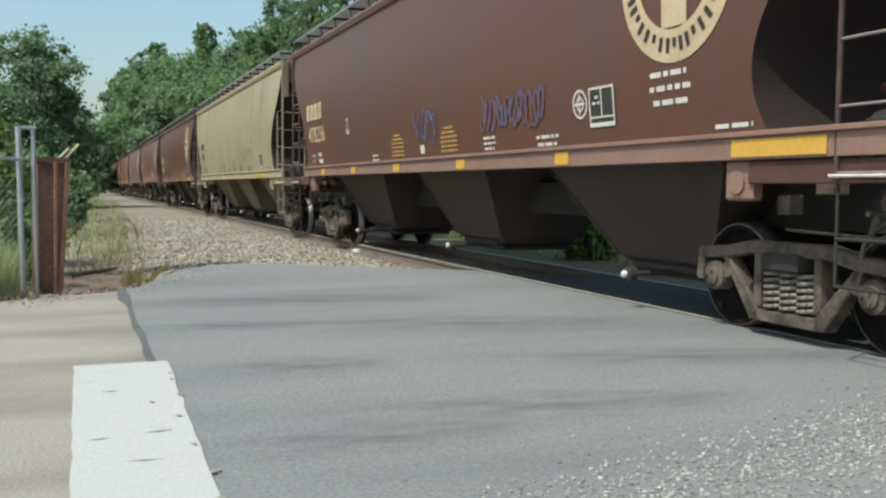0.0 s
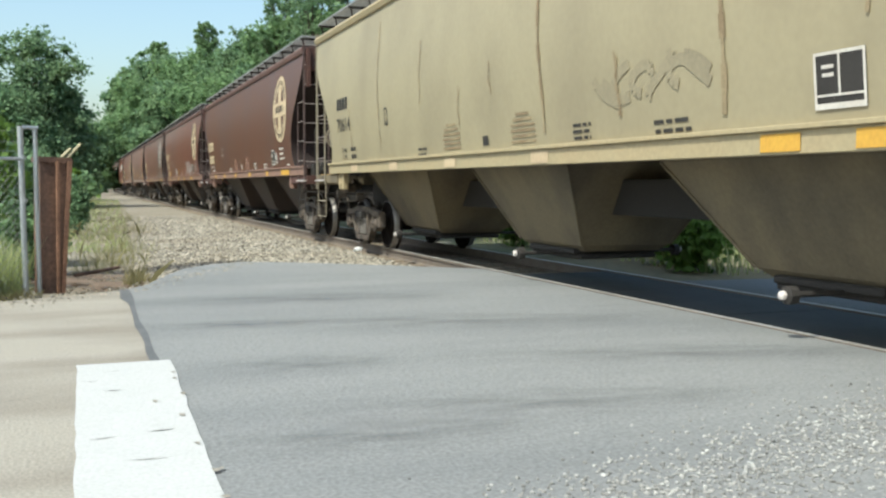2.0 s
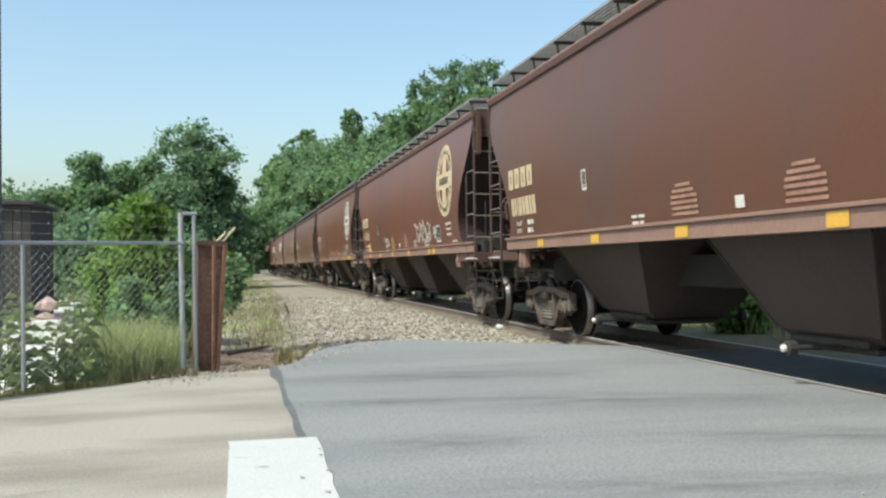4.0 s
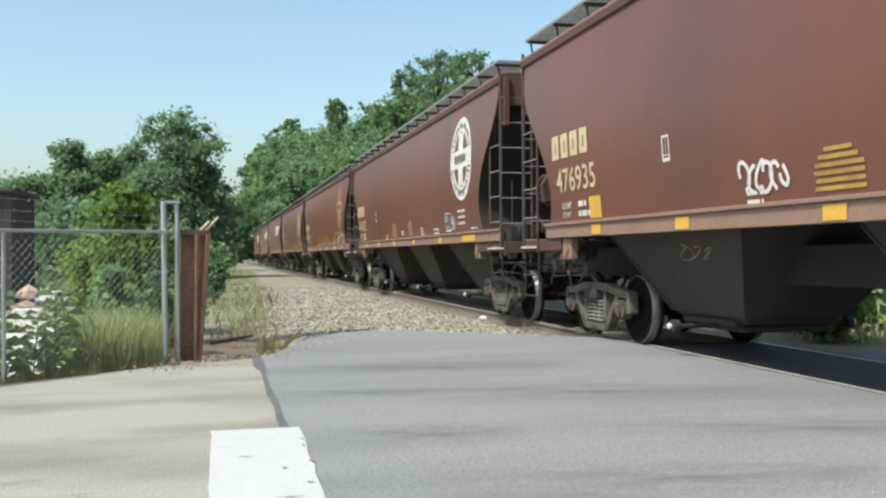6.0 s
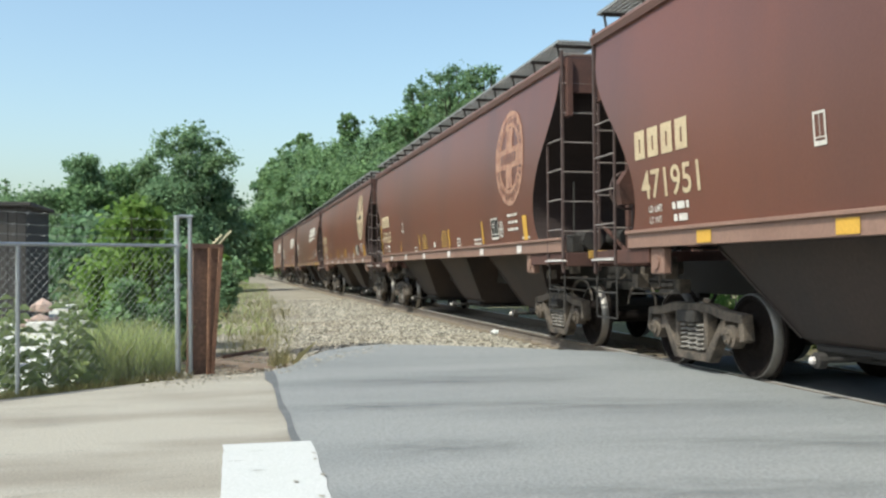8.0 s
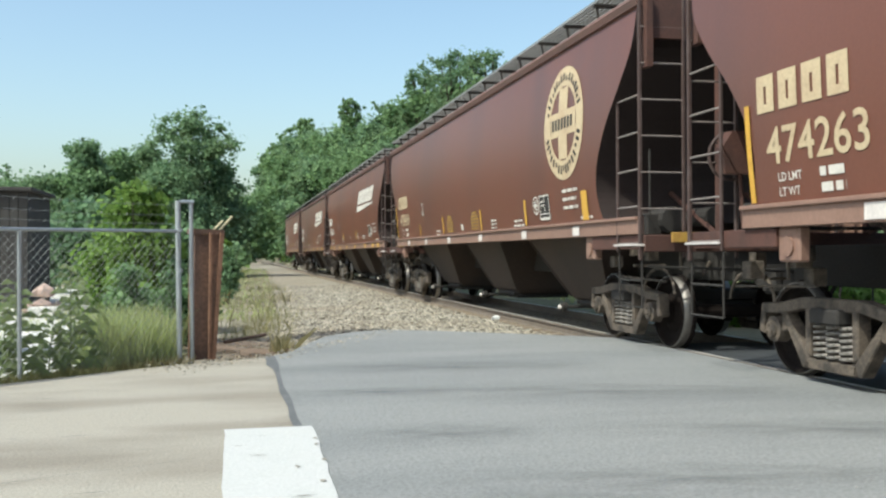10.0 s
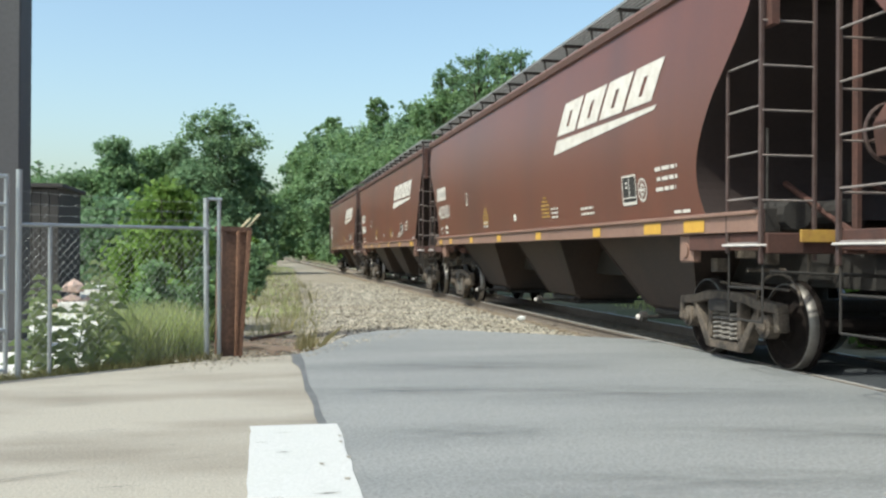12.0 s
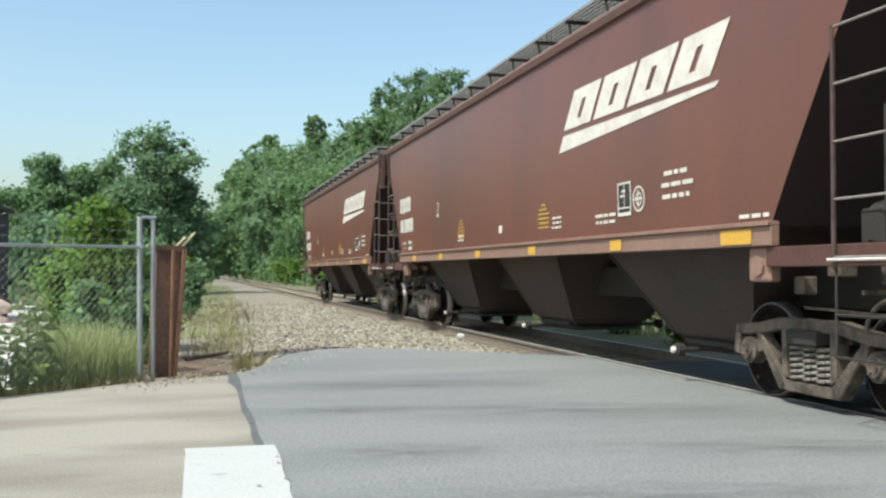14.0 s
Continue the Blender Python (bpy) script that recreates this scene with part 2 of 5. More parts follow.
def rod(bm, a, b, r, n=8, r2=None, cap=True):
    """A round bar from a to b."""
    a, b = Vector(a), Vector(b)
    d = b - a
    if d.length < 1e-6:
        return bm
    q = d.to_track_quat("Z", "Y").to_matrix()
    r2 = r if r2 is None else r2
    lo, hi = [], []
    for i in range(n):
        c = Vector((math.cos(2 * math.pi * i / n), math.sin(2 * math.pi * i / n), 0))
        lo.append(bm.verts.new(a + q @ (c * r)))
        hi.append(bm.verts.new(b + q @ (c * r2)))
    for i in range(n):
        j = (i + 1) % n
        bm.faces.new((lo[i], lo[j], hi[j], hi[i]))
    if cap:
        bm.faces.new(lo[::-1]), bm.faces.new(hi)
    return bm


def slab(bm, pts, d, mi=0):
    """A flat outline (list of points in one plane) made thick by the vector d."""
    d = Vector(d)
    lo = [bm.verts.new(Vector(p)) for p in pts]
    hi = [bm.verts.new(Vector(p) + d) for p in pts]
    fs = [bm.faces.new(lo), bm.faces.new(hi[::-1])]
    n = len(pts)
    for i in range(n):
        fs.append(bm.faces.new((lo[(i + 1) % n], lo[i], hi[i], hi[(i + 1) % n])))
    for f in fs:
        f.material_index = mi
    return bm


def lathe(bm, prof, n=28, axis="x", at=(0, 0, 0), cap=True):
    """Turn a profile of (along, radius) round an axis."""
    rings = []
    for s, r in prof:
        ring = []
        for i in range(n):
            c, q = math.cos(2 * math.pi * i / n) * r, math.sin(2 * math.pi * i / n) * r
            p = {"x": (s, c, q), "y": (q, s, c), "z": (c, q, s)}[axis]
            ring.append(bm.verts.new(Vector(p) + Vector(at)))
        rings.append(ring)
    for a, b in zip(rings, rings[1:]):
        for i in range(n):
            j = (i + 1) % n
            bm.faces.new((a[i], a[j], b[j], b[i]))
    if cap and prof[0][1] > 1e-4:
        bm.faces.new(rings[0][::-1])
    if cap and prof[-1][1] > 1e-4:
        bm.faces.new(rings[-1])
    bmesh.ops.recalc_face_normals(bm, faces=bm.faces[:])
    return bm


def lettering(text, size, spacing=1.0, shear=0.0, wide=0.0):
    """A flat triangle mesh of writing: vertices (u, v) from the lower left corner, and faces."""
    cu = bpy.data.curves.new("writing", "FONT")
    cu.body, cu.size, cu.space_character, cu.shear = text, size, spacing, shear
    cu.resolution_u = 3
    cu.offset = size * 0.012
    o = bpy.data.objects.new("writing", cu)
    me = o.to_mesh()
    vs = [(v.co.x, v.co.y) for v in me.vertices]
    fs = [tuple(p.vertices) for p in me.polygons]
    o.to_mesh_clear()
    bpy.data.objects.remove(o)
    if wide and vs:
        lo, hi = min(u for u, _ in vs), max(u for u, _ in vs)
        vs = [((u - lo) * wide / (hi - lo), v) for u, v in vs]
    return vs, fs


# ---- train ----
TRACK_X, TRACK_Z, PITCH = 6.28, -0.03, 19.0
HALF = PITCH / 2
EAVE, SILL_TOP, SILL_BOT = 4.24, 1.64, 1.43
ROUND_END = [(1.60, 1.74), (1.72, 1.84), (2.0, 1.93), (2.35, 1.86), (2.8, 1.55), (3.2, 1.15), (3.6, 0.82), (3.9, 0.72), (4.24, 0.70)]
STRAIGHT_END = [(1.60, 2.12), (2.0, 1.88), (2.5, 1.56), (3.0, 1.25), (3.4, 1.0), (3.75, 0.80), (4.0, 0.72), (4.24, 0.70)]


def half_width(z, bulge):
    k = (z - 1.6) / (EAVE - 1.6)
    return 1.55 + bulge * math.sin(math.pi * max(0, min(1, k)))


def eased(edge, n=4):
    """A smooth curve through the corners of an outline."""
    out = []
    for i in range(len(edge) - 1):
        p = [Vector(edge[max(0, min(len(edge) - 1, i + k))]) for k in (-1, 0, 1, 2)]
        for j in range(n):
            t = j / n
            out.append(tuple(0.5 * (2 * p[1] + (p[2] - p[0]) * t + (2 * p[0] - 5 * p[1] + 4 * p[2] - p[3]) * t * t + (3 * p[1] - p[0] - 3 * p[2] + p[3]) * t ** 3)))
    return out + [tuple(edge[-1])]


def hull(edge, bulge):
    """The closed cargo body with its slope sheets at both ends, open below."""
    bm = bmesh.new()
    rows = []
    for z, a in eased(edge):
        w, e = half_width(z, bulge), HALF - a
        ys = [-e + 2 * e * i / 14 for i in range(15)]
        rows.append(([bm.verts.new((-w, y, z)) for y in ys], [bm.verts.new((w, y, z)) for y in ys]))
    for (a, b), (c, d) in zip(rows, rows[1:]):
        for i in range(14):
            bm.faces.new((a[i + 1], a[i], c[i], c[i + 1]))
            bm.faces.new((b[i], b[i + 1], d[i + 1], d[i]))
        # Slope sheets take the second, shade-darkened colour.
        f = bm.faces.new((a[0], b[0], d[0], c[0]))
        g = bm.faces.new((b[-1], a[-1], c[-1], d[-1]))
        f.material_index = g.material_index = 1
    for f in bm.faces:
        f.smooth = f.material_index == 0
    for e in bm.edges:
        e.smooth = len({f.material_index for f in e.link_faces}) == 1
    return bm


def surface(bulge, side=-1):
    """Maps (u along the car towards its front, v up) on to the painted side."""
    def put(u, v):
        return Vector((side * (half_width(v, bulge) + 0.008), -u * -side, v))
    return put


def paint(bm, put, vs, fs, u0, v0):
    made = [bm.verts.new(put(u0 + u, v0 + v)) for u, v in vs]
    for f in fs:
        try:
            bm.faces.new([made[i] for i in f])
        except ValueError:
            pass


def patch(bm, put, u0, u1, v0, v1, lean=0.0):
    n = max(1, math.ceil((v1 - v0) / 0.11))
    rows = []
    for i in range(n + 1):
        k = i / n
        rows.append([bm.verts.new(put(u + lean * k, v0 + (v1 - v0) * k)) for u in (u0, u1)])
    for a, b in zip(rows, rows[1:]):
        bm.faces.new((a[0], a[1], b[1], b[0]))


def ring(bm, put, cu, cv, r0, r1, n=40):
    a = [bm.verts.new(put(cu + math.cos(2 * math.pi * i / n) * r0, cv + math.sin(2 * math.pi * i / n) * r0)) for i in range(n)]
    b = [bm.verts.new(put(cu + math.cos(2 * math.pi * i / n) * r1, cv + math.sin(2 * math.pi * i / n) * r1)) for i in range(n)]
    for i in range(n):
        j = (i + 1) % n
        bm.faces.new((a[i], b[i], b[j], a[j]))


def stroke(bm, put, pts, w):
    """A painted line of width w."""
    for (u0, v0), (u1, v1) in zip(pts, pts[1:]):
        d = Vector((u1 - u0, v1 - v0))
        if d.length < 1e-5:
            continue
        n = Vector((-d.y, d.x)).normalized() * w / 2
        q = [(u0 + n.x, v0 + n.y), (u0 - n.x, v0 - n.y), (u1 - n.x, v1 - n.y), (u1 + n.x, v1 + n.y)]
        bm.faces.new([bm.verts.new(put(*p)) for p in q])


def axle_bm():
    return rod(bmesh.new(), (-0.98, 0, 0), (0.98, 0, 0), 0.085, 12)


def wheel_bm(s):
    """One dished wheel with its flange, rim, plate and hub."""
    prof = [(0.68, 0.088), (0.68, 0.20), (0.72, 0.36), (0.685, 0.40), (0.685, 0.485), (0.715, 0.485), (0.73, 0.457), (0.828, 0.454),
            (0.832, 0.40), (0.79, 0.37), (0.76, 0.26), (0.82, 0.16), (0.86, 0.15), (0.86, 0.088)]
    return lathe(bmesh.new(), [(s * p, r) for p, r in prof], 32, cap=False)


def tread_bm(s):
    return lathe(bmesh.new(), [(s * 0.73, 0.459), (s * 0.83, 0.456), (s * 0.833, 0.447), (s * 0.834, 0.440)], 32, cap=False)


def cap_bm(s):
    """The roller bearing's end cap with three bolts."""
    bm = lathe(bmesh.new(), [(s * 0.96, 0.13), (s * 1.09, 0.125), (s * 1.10, 0.085), (s * 1.125, 0.08), (s * 1.13, 0.0)], 16)
    for k in range(3):
        a = 2 * math.pi * k / 3
        rod(bm, (s * 1.12, 0.05 * math.cos(a), 0.05 * math.sin(a)), (s * 1.15, 0.05 * math.cos(a), 0.05 * math.sin(a)), 0.014, 6)
    bmesh.ops.recalc_face_normals(bm, faces=bm.faces[:])
    return bm


def side_frame_bm(s):
    """The cast truck side frame: a bow of bars round two windows and the spring seat."""
    bm = bmesh.new()
    x, d = s * 0.94, (s * 0.14, 0, 0)

    def bar(pts):
        slab(bm, [(x, y, z) for y, z in pts], d)
    # top chord, pedestals over the bearings, diagonal legs, columns, spring seat
    bar([(-1.14, 0.60), (-1.12, 0.70), (-0.74, 0.73), (-0.42, 0.79), (0.42, 0.79), (0.74, 0.73), (1.12, 0.70), (1.14, 0.60),
         (0.74, 0.62), (0.42, 0.68), (-0.42, 0.68), (-0.74, 0.62)])
    for q in (-1, 1):
        bar([(q * 1.14, 0.61), (q * 1.16, 0.42), (q * 1.08, 0.40), (q * 1.05, 0.61)])
        bar([(q * 0.76, 0.63), (q * 0.68, 0.63), (q * 0.68, 0.46), (q * 0.76, 0.44)])
        bar([(q * 0.79, 0.63), (q * 0.70, 0.63), (q * 0.33, 0.24), (q * 0.30, 0.13), (q * 0.42, 0.13)])
        bar([(q * 0.38, 0.69), (q * 0.30, 0.69), (q * 0.30, 0.24), (q * 0.38, 0.28)])
    bar([(-0.42, 0.13), (0.42, 0.13), (0.36, 0.23), (-0.36, 0.23)])
    bmesh.ops.recalc_face_normals(bm, faces=bm.faces[:])
    bmesh.ops.bevel(bm, geom=[e for e in bm.edges if e.calc_face_angle(0) > 0.7], offset=0.012, segments=1, affect="EDGES")
    return bm


def spring_bm(s):
    bm = bmesh.new()
    pts = []
    for i in range(6 * 10 + 1):
        a = 2 * math.pi * i / 10
        pts.append((s * 1.01 + 0.075 * math.cos(a), 0.085 * math.sin(a), 0.24 + 0.32 * i / 60))
    for p, q in zip(pts, pts[1:]):
        rod(bm, p, q, 0.018, 5, cap=False)
    return bm


def bolster_bm():
    bm = bmesh.new()
    box(bm, -1.16, 1.16, -0.21, 0.21, 0.56, 0.70, 0.02)
    box(bm, -0.8, 0.8, -0.18, 0.18, 0.42, 0.57, 0.02)
    lathe(bm, [(0.70, 0.2), (0.86, 0.2)], 14, "z")
    return bm


def brake_bm(s):
    """A brake beam with its two shoes, hanging inside the wheels."""
    bm = bmesh.new()
    rod(bm, (-0.8, s * 0.42, 0.36), (0.8, s * 0.42, 0.36), 0.03, 8)
    for x in (-0.76, 0.76):
        box(bm, x - 0.05, x + 0.05, s * 0.44 - 0.035, s * 0.44 + 0.035, 0.22, 0.52, 0.01)
    rod(bm, (0, s * 0.42, 0.36), (0, s * 0.12, 0.50), 0.022, 6)
    return bm


MESHES = {}


def shared(name, make, material, smooth=False):
    """Mesh data made once and used by all alike parts."""
    if name not in MESHES:
        o = obj("spare", make(), material, smooth=smooth)
        MESHES[name] = o.data
        bpy.data.objects.remove(o)
    return MESHES[name]


def fix(name, data, parent, m=None, label=""):
    o = new(name, data)
    o.parent = parent
    if m is not None:
        o.matrix_basis = m
    if label:
        o["label"] = label
    return o


WHEELS = []


def truck(car, y):
    """A two-axle truck: side frames, springs, bolster, brake beams and turning wheelsets."""
    for s in (-1, 1):
        fr = fix("truck_side_frame", shared(f"frame{s}", lambda: side_frame_bm(s), TRUCK), car, pose(0, y, 0), "cast truck side frame coated in dust")
        for ys in (-0.19, 0.0, 0.19):
            fix("coil_spring", shared(f"spring{s}", lambda: spring_bm(s), SPRING, True), fr, pose(0, ys, 0), "pale dusty coil spring")
        fix("brake_beam", shared(f"brake{s}", lambda: brake_bm(s), DARK_STEEL), car, pose(0, y, 0))
    fix("truck_bolster", shared("bolster", bolster_bm, DARK_STEEL), car, pose(0, y, 0))
    for q in (-1, 1):
        w = fix("wheelset", shared("axle", axle_bm, WHEEL, False), car, pose(0, y + q * 0.89, 0.457), "dark steel wheelset on an axle")
        for s in (-1, 1):
            fix("wheel", shared(f"wheel{s}", lambda: wheel_bm(s), WHEEL), w)
            fix("tread", shared(f"tread{s}", lambda: tread_bm(s), TREAD, True), w, None, "polished wheel tread")
            fix("bearing_cap", shared(f"cap{s}", lambda: cap_bm(s), TRUCK), w)
        WHEELS.append((w, y + q * 0.89))


def post_bm(x, y, z0, z1, h):
    bm = bmesh.new()
    box(bm, x - h, x + h, y - h, y + h, z0, z1, 0.006)
    return bm


def rung_bm(a, b, r=0.012):
    bm = bmesh.new()
    rod(bm, Vector(a), Vector(b), r, 6)
    return bm


def ladders(car, end, side, beige):
    """Side ladder and end ladder meeting at one corner post, with the stirrup step below."""
    m = LADDER_BEIGE if beige else LADDER_BROWN
    k = f"{end}{side}{beige}"
    x, y0, y1 = side * 1.57, end * (HALF - 0.62), end * (HALF - 1.28)
    lad = fix("side_ladder", shared("ladpost" + k, lambda: post_bm(x, y0, 1.12, 4.36, 0.021), m), car)
    fix("stile", shared("ladstile" + k, lambda: post_bm(x, y1, 1.22, 3.10, 0.016), m), lad)
    for i in range(5):
        fix("rung", shared("ladrung" + k, lambda: rung_bm((x, y0, 1.32), (x, y1, 1.32), 0.011), RUNG), lad, pose(0, 0, 0.44 * i))
    xs = x - side * 0.02

    def stirrup():
        bm = bmesh.new()
        pts = [(xs, y0, 1.2), (xs, y0, 0.56), (xs, y1, 0.56), (xs, y1, 1.25)]
        for a, b in zip(pts, pts[1:]):
            rod(bm, a, b, 0.012, 6)
        rod(bm, (xs, y0, 0.88), (xs, y1, 0.88), 0.014, 6)
        return bm
    fix("stirrup_step", shared("stirrup" + k, stirrup, LADDER_BEIGE if beige else DARK_STEEL), lad)
    ye, x1 = end * (HALF - 0.60), side * 1.02
    el = fix("end_ladder", shared("epost" + k, lambda: post_bm(x1, ye, 1.15, 4.36, 0.019), m), car)
    for i in range(8):
        fix("rung", shared("erung" + k, lambda: rung_bm((x, ye, 1.30), (x1, ye, 1.30), 0.011), RUNG), el, pose(0, 0, 0.43 * i))


def end_gear_bm(end):
    """End sill, posts, braces, draft gear and the wall of the slope sheet's frame."""
    bm = bmesh.new()
    e = end * (HALF - 0.62)
    i = end * (HALF - 2.2)
    lo, hi = min(e, i), max(e, i)
    for x in (-1.50, 1.50):
        box(bm, x - 0.05, x + 0.05, lo, hi, 1.25, 1.42, 0.008)
    box(bm, -1.54, 1.54, e - 0.06, e + 0.06, 1.22, 1.42, 0.01)
    for x in (-0.55, 0.55):
        rod(bm, (x, e, 1.3), (x, e, 4.0), 0.05, 6)
        rod(bm, (x, e, 1.4), (x, end * (HALF - 1.9), 2.0), 0.035, 6)
    for x in (-1.48, 1.48):
        box(bm, x - 0.04, x + 0.04, e - 0.10, e + 0.10, 3.4, EAVE)
    box(bm, -1.5, 1.5, e - 0.03, e + 0.03, 3.75, EAVE)
    return bm


def hand_brake_bm():
    """The spoked hand-brake wheel on the rear end frame."""
    bm = bmesh.new()
    x, y, z, r = -1.14, HALF - 0.70, 2.22, 0.25
    ps = [Vector((x + r * math.cos(a), y, z + r * math.sin(a))) for a in [2 * math.pi * k / 18 for k in range(19)]]
    for p, q in zip(ps, ps[1:]):
        rod(bm, p, q, 0.018, 6, cap=False)
    for k in range(5):
        rod(bm, (x, y + 0.02, z), ps[int(k * 3.6)], 0.012, 5)
    lathe(bm, [(-0.05, 0.05), (0.05, 0.05)], 10, "y", (x, y, z))
    return bm


def brake_housing_bm():
    """The geared housing behind the hand-brake wheel."""
    bm = bmesh.new()
    y = HALF - 0.82
    slab(bm, [(-1.32, y - 0.10, 2.02), (-0.96, y - 0.10, 2.02), (-0.92, y - 0.10, 2.30), (-1.06, y - 0.10, 2.46), (-1.24, y - 0.10, 2.46), (-1.36, y - 0.10, 2.28)], (0, 0.16, 0))
    bmesh.ops.recalc_face_normals(bm, faces=bm.faces[:])
    return bm


def chain_pipe_bm():
    y = HALF - 0.82
    return rod(bmesh.new(), (-1.10, y, 2.05), (-1.06, y, 1.42), 0.024, 6)


def centre_sill_bm():
    bm = bmesh.new()
    box(bm, -0.35, 0.35, -HALF + 0.62, HALF - 0.62, 0.86, 1.28, 0.01)
    return bm


def rigging_bm(end):
    """Pipes, hoses, rods and brackets about the end platform and truck."""
    bm = bmesh.new()
    rg = random.Random(31 + end)
    e = HALF - 0.62
    for k in range(16):
        a = Vector((rg.uniform(-1.35, 1.35), end * (e - rg.uniform(0.0, 1.7)), rg.uniform(0.85, 1.5)))
        ax = rg.choice((Vector((1, 0, 0)), Vector((0, 1, 0)), Vector((0, 0, 1)), Vector((0.5, 0.7, 0.2))))
        b = a + ax * rg.uniform(-0.7, 0.7)
        b.x, b.z = max(-1.42, min(1.42, b.x)), max(0.82, min(1.95, b.z))
        b.y = end * max(e - 1.9, min(e, abs(b.y)))
        rod(bm, a, b, rg.uniform(0.010, 0.026), 6)
    for k in range(7):
        x, y, z = rg.choice((-1.25, -1.05, 0.9, 1.2)), end * (e - rg.uniform(0.1, 1.6)), rg.uniform(0.95, 1.35)
        s = rg.uniform(0.04, 0.10)
        box(bm, x - s, x + s, y - s, y + s, z - s, z + s * 1.2, 0.01)
    # looped hose above the outer wheel
    for s in (-1, 1):
        pts = [Vector((s * 1.12, end * (e - 0.45 + 0.42 * math.cos(a)), 0.72 + 0.30 * math.sin(a))) for a in [math.pi * j / 10 for j in range(11)]]
        for p, q in zip(pts, pts[1:]):
            rod(bm, p, q, 0.018, 6, cap=False)
        rod(bm, (s * 1.15, end * (e - 0.2), 0.86), (s * 1.15, end * (e - 1.6), 0.90), 0.014, 6)
    return bm


def coupler_bm(end):
    bm = bmesh.new()
    e = end * (HALF - 0.62)
    t = end * (HALF - 0.08)
    lo, hi = min(e, t), max(e, t)
    box(bm, -0.09, 0.09, lo, hi, 0.78, 0.98, 0.02)
    box(bm, -0.17, 0.17, min(t, t - end * 0.25), max(t, t - end * 0.25), 0.72, 1.02, 0.04)
    pts = [Vector((0.22, e, 0.95)), Vector((0.22, e + end * 0.2, 0.72)), Vector((0.18, e + end * 0.42, 0.55)), Vector((0.12, end * HALF, 0.62))]
    for p, q in zip(pts, pts[1:]):
        rod(bm, p, q, 0.028, 6)
    rod(bm, (-1.5, e + end * 0.05, 1.05), (0, e + end * 0.1, 0.98), 0.015, 6)
    return bm


def gear_box_bm(end):
    """Brake cylinder, reservoir and valve on the end platform."""
    bm = bmesh.new()
    y = end * (HALF - 1.25)
    rod(bm, (-0.95, y - 0.25, 1.62), (-0.95, y + 0.25, 1.62), 0.16, 12)
    rod(bm, (-0.45, y - 0.35, 1.66), (-0.45, y + 0.2, 1.66), 0.12, 12)
    box(bm, -1.25, -1.05, y - 0.12, y + 0.14, 1.42, 1.70, 0.02)
    rod(bm, (-1.3, y, 1.45), (0.6, y, 1.45), 0.02, 6)
    rod(bm, (-1.2, y - 0.1, 1.55), (-1.2, y - 0.1, 2.5), 0.016, 6)
    return bm


def bay_half(c):
    """Half the length of a bay at the sill: the end bays are longer."""
    return 1.62 if c else 1.40


def hopper_bm(c):
    """One discharge bay: slope sheets from the ridges between the bays down to the outlet."""
    bm = bmesh.new()
    f = bay_half(c)
    levels = ((2.10, 1.24, f + 0.45), (1.43, 1.12, f), (0.48, 0.62, 0.84), (0.40, 0.52, 0.74))
    rings = [[bm.verts.new((x, y, z)) for x, y in ((-w, c - h), (w, c - h), (w, c + h), (-w, c + h))] for z, w, h in levels]
    for a, b in zip(rings, rings[1:]):
        for i in range(4):
            j = (i + 1) % 4
            bm.faces.new((a[j], a[i], b[i], b[j]))
    bm.faces.new(rings[-1][::-1])
    bmesh.ops.recalc_face_normals(bm, faces=bm.faces[:])
    return bm


def bay_rib_bm(c, s, q):
    """Flanged seam down one edge of a bay's side sheet."""
    return rod(bmesh.new(), (s * 1.13, c + q * bay_half(c), 1.43), (s * 0.63, c + q * 0.84, 0.48), 0.018, 5)


def gate_bm(c):
    """The sliding outlet gate with its rack and crank ends."""
    bm = bmesh.new()
    box(bm, -0.62, 0.62, c - 0.62, c + 0.62, 0.36, 0.43, 0.015)
    box(bm, -0.55, 0.55, c - 0.66, c + 0.66, 0.30, 0.36, 0.015)
    rod(bm, (-1.15, c - 0.2, 0.36), (1.15, c - 0.2, 0.36), 0.025, 8)
    for s in (-1, 1):
        lathe(bm, [(s * 1.10, 0.075), (s * 1.18, 0.075), (s * 1.19, 0.04)], 10, "x", (0, c - 0.2, 0.36))
    return bm


def sill_bm(edge, s):
    e = HALF - edge[0][1] + 0.05
    f = e if edge is STRAIGHT_END else HALF - 0.66
    bm = bmesh.new()
    for x0, x1, z0, z1 in ((s * 1.50, s * 1.585, SILL_BOT, SILL_TOP - 0.04), (s * 1.50, s * 1.62, SILL_TOP - 0.04, SILL_TOP)):
        box(bm, min(x0, x1), max(x0, x1), -f, e, z0, z1, 0.006)
    return bm


def roof_bm():
    bm = bmesh.new()
    e = HALF - 0.62
    prof = [(-1.60, EAVE - 0.10), (-1.63, EAVE - 0.02), (-1.60, EAVE + 0.03), (-1.35, EAVE + 0.07), (-0.6, EAVE + 0.16), (0.6, EAVE + 0.16),
            (1.35, EAVE + 0.07), (1.60, EAVE + 0.03), (1.63, EAVE - 0.02), (1.60, EAVE - 0.10)]
    slab(bm, [(x, -e, z) for x, z in prof], (0, 2 * e, 0))
    bmesh.ops.recalc_face_normals(bm, faces=bm.faces[:])
    return bm


def hatch_bm():
    bm = bmesh.new()
    e = HALF - 1.2
    for s in (-0.33,):
        box(bm, s, s + 0.66, -e, e, EAVE + 0.16, EAVE + 0.30, 0.03)
    for i in range(13):
        y = -e + 2 * e * i / 12
        box(bm, -0.42, 0.42, y - 0.03, y + 0.03, EAVE + 0.29, EAVE + 0.34)
    return bm


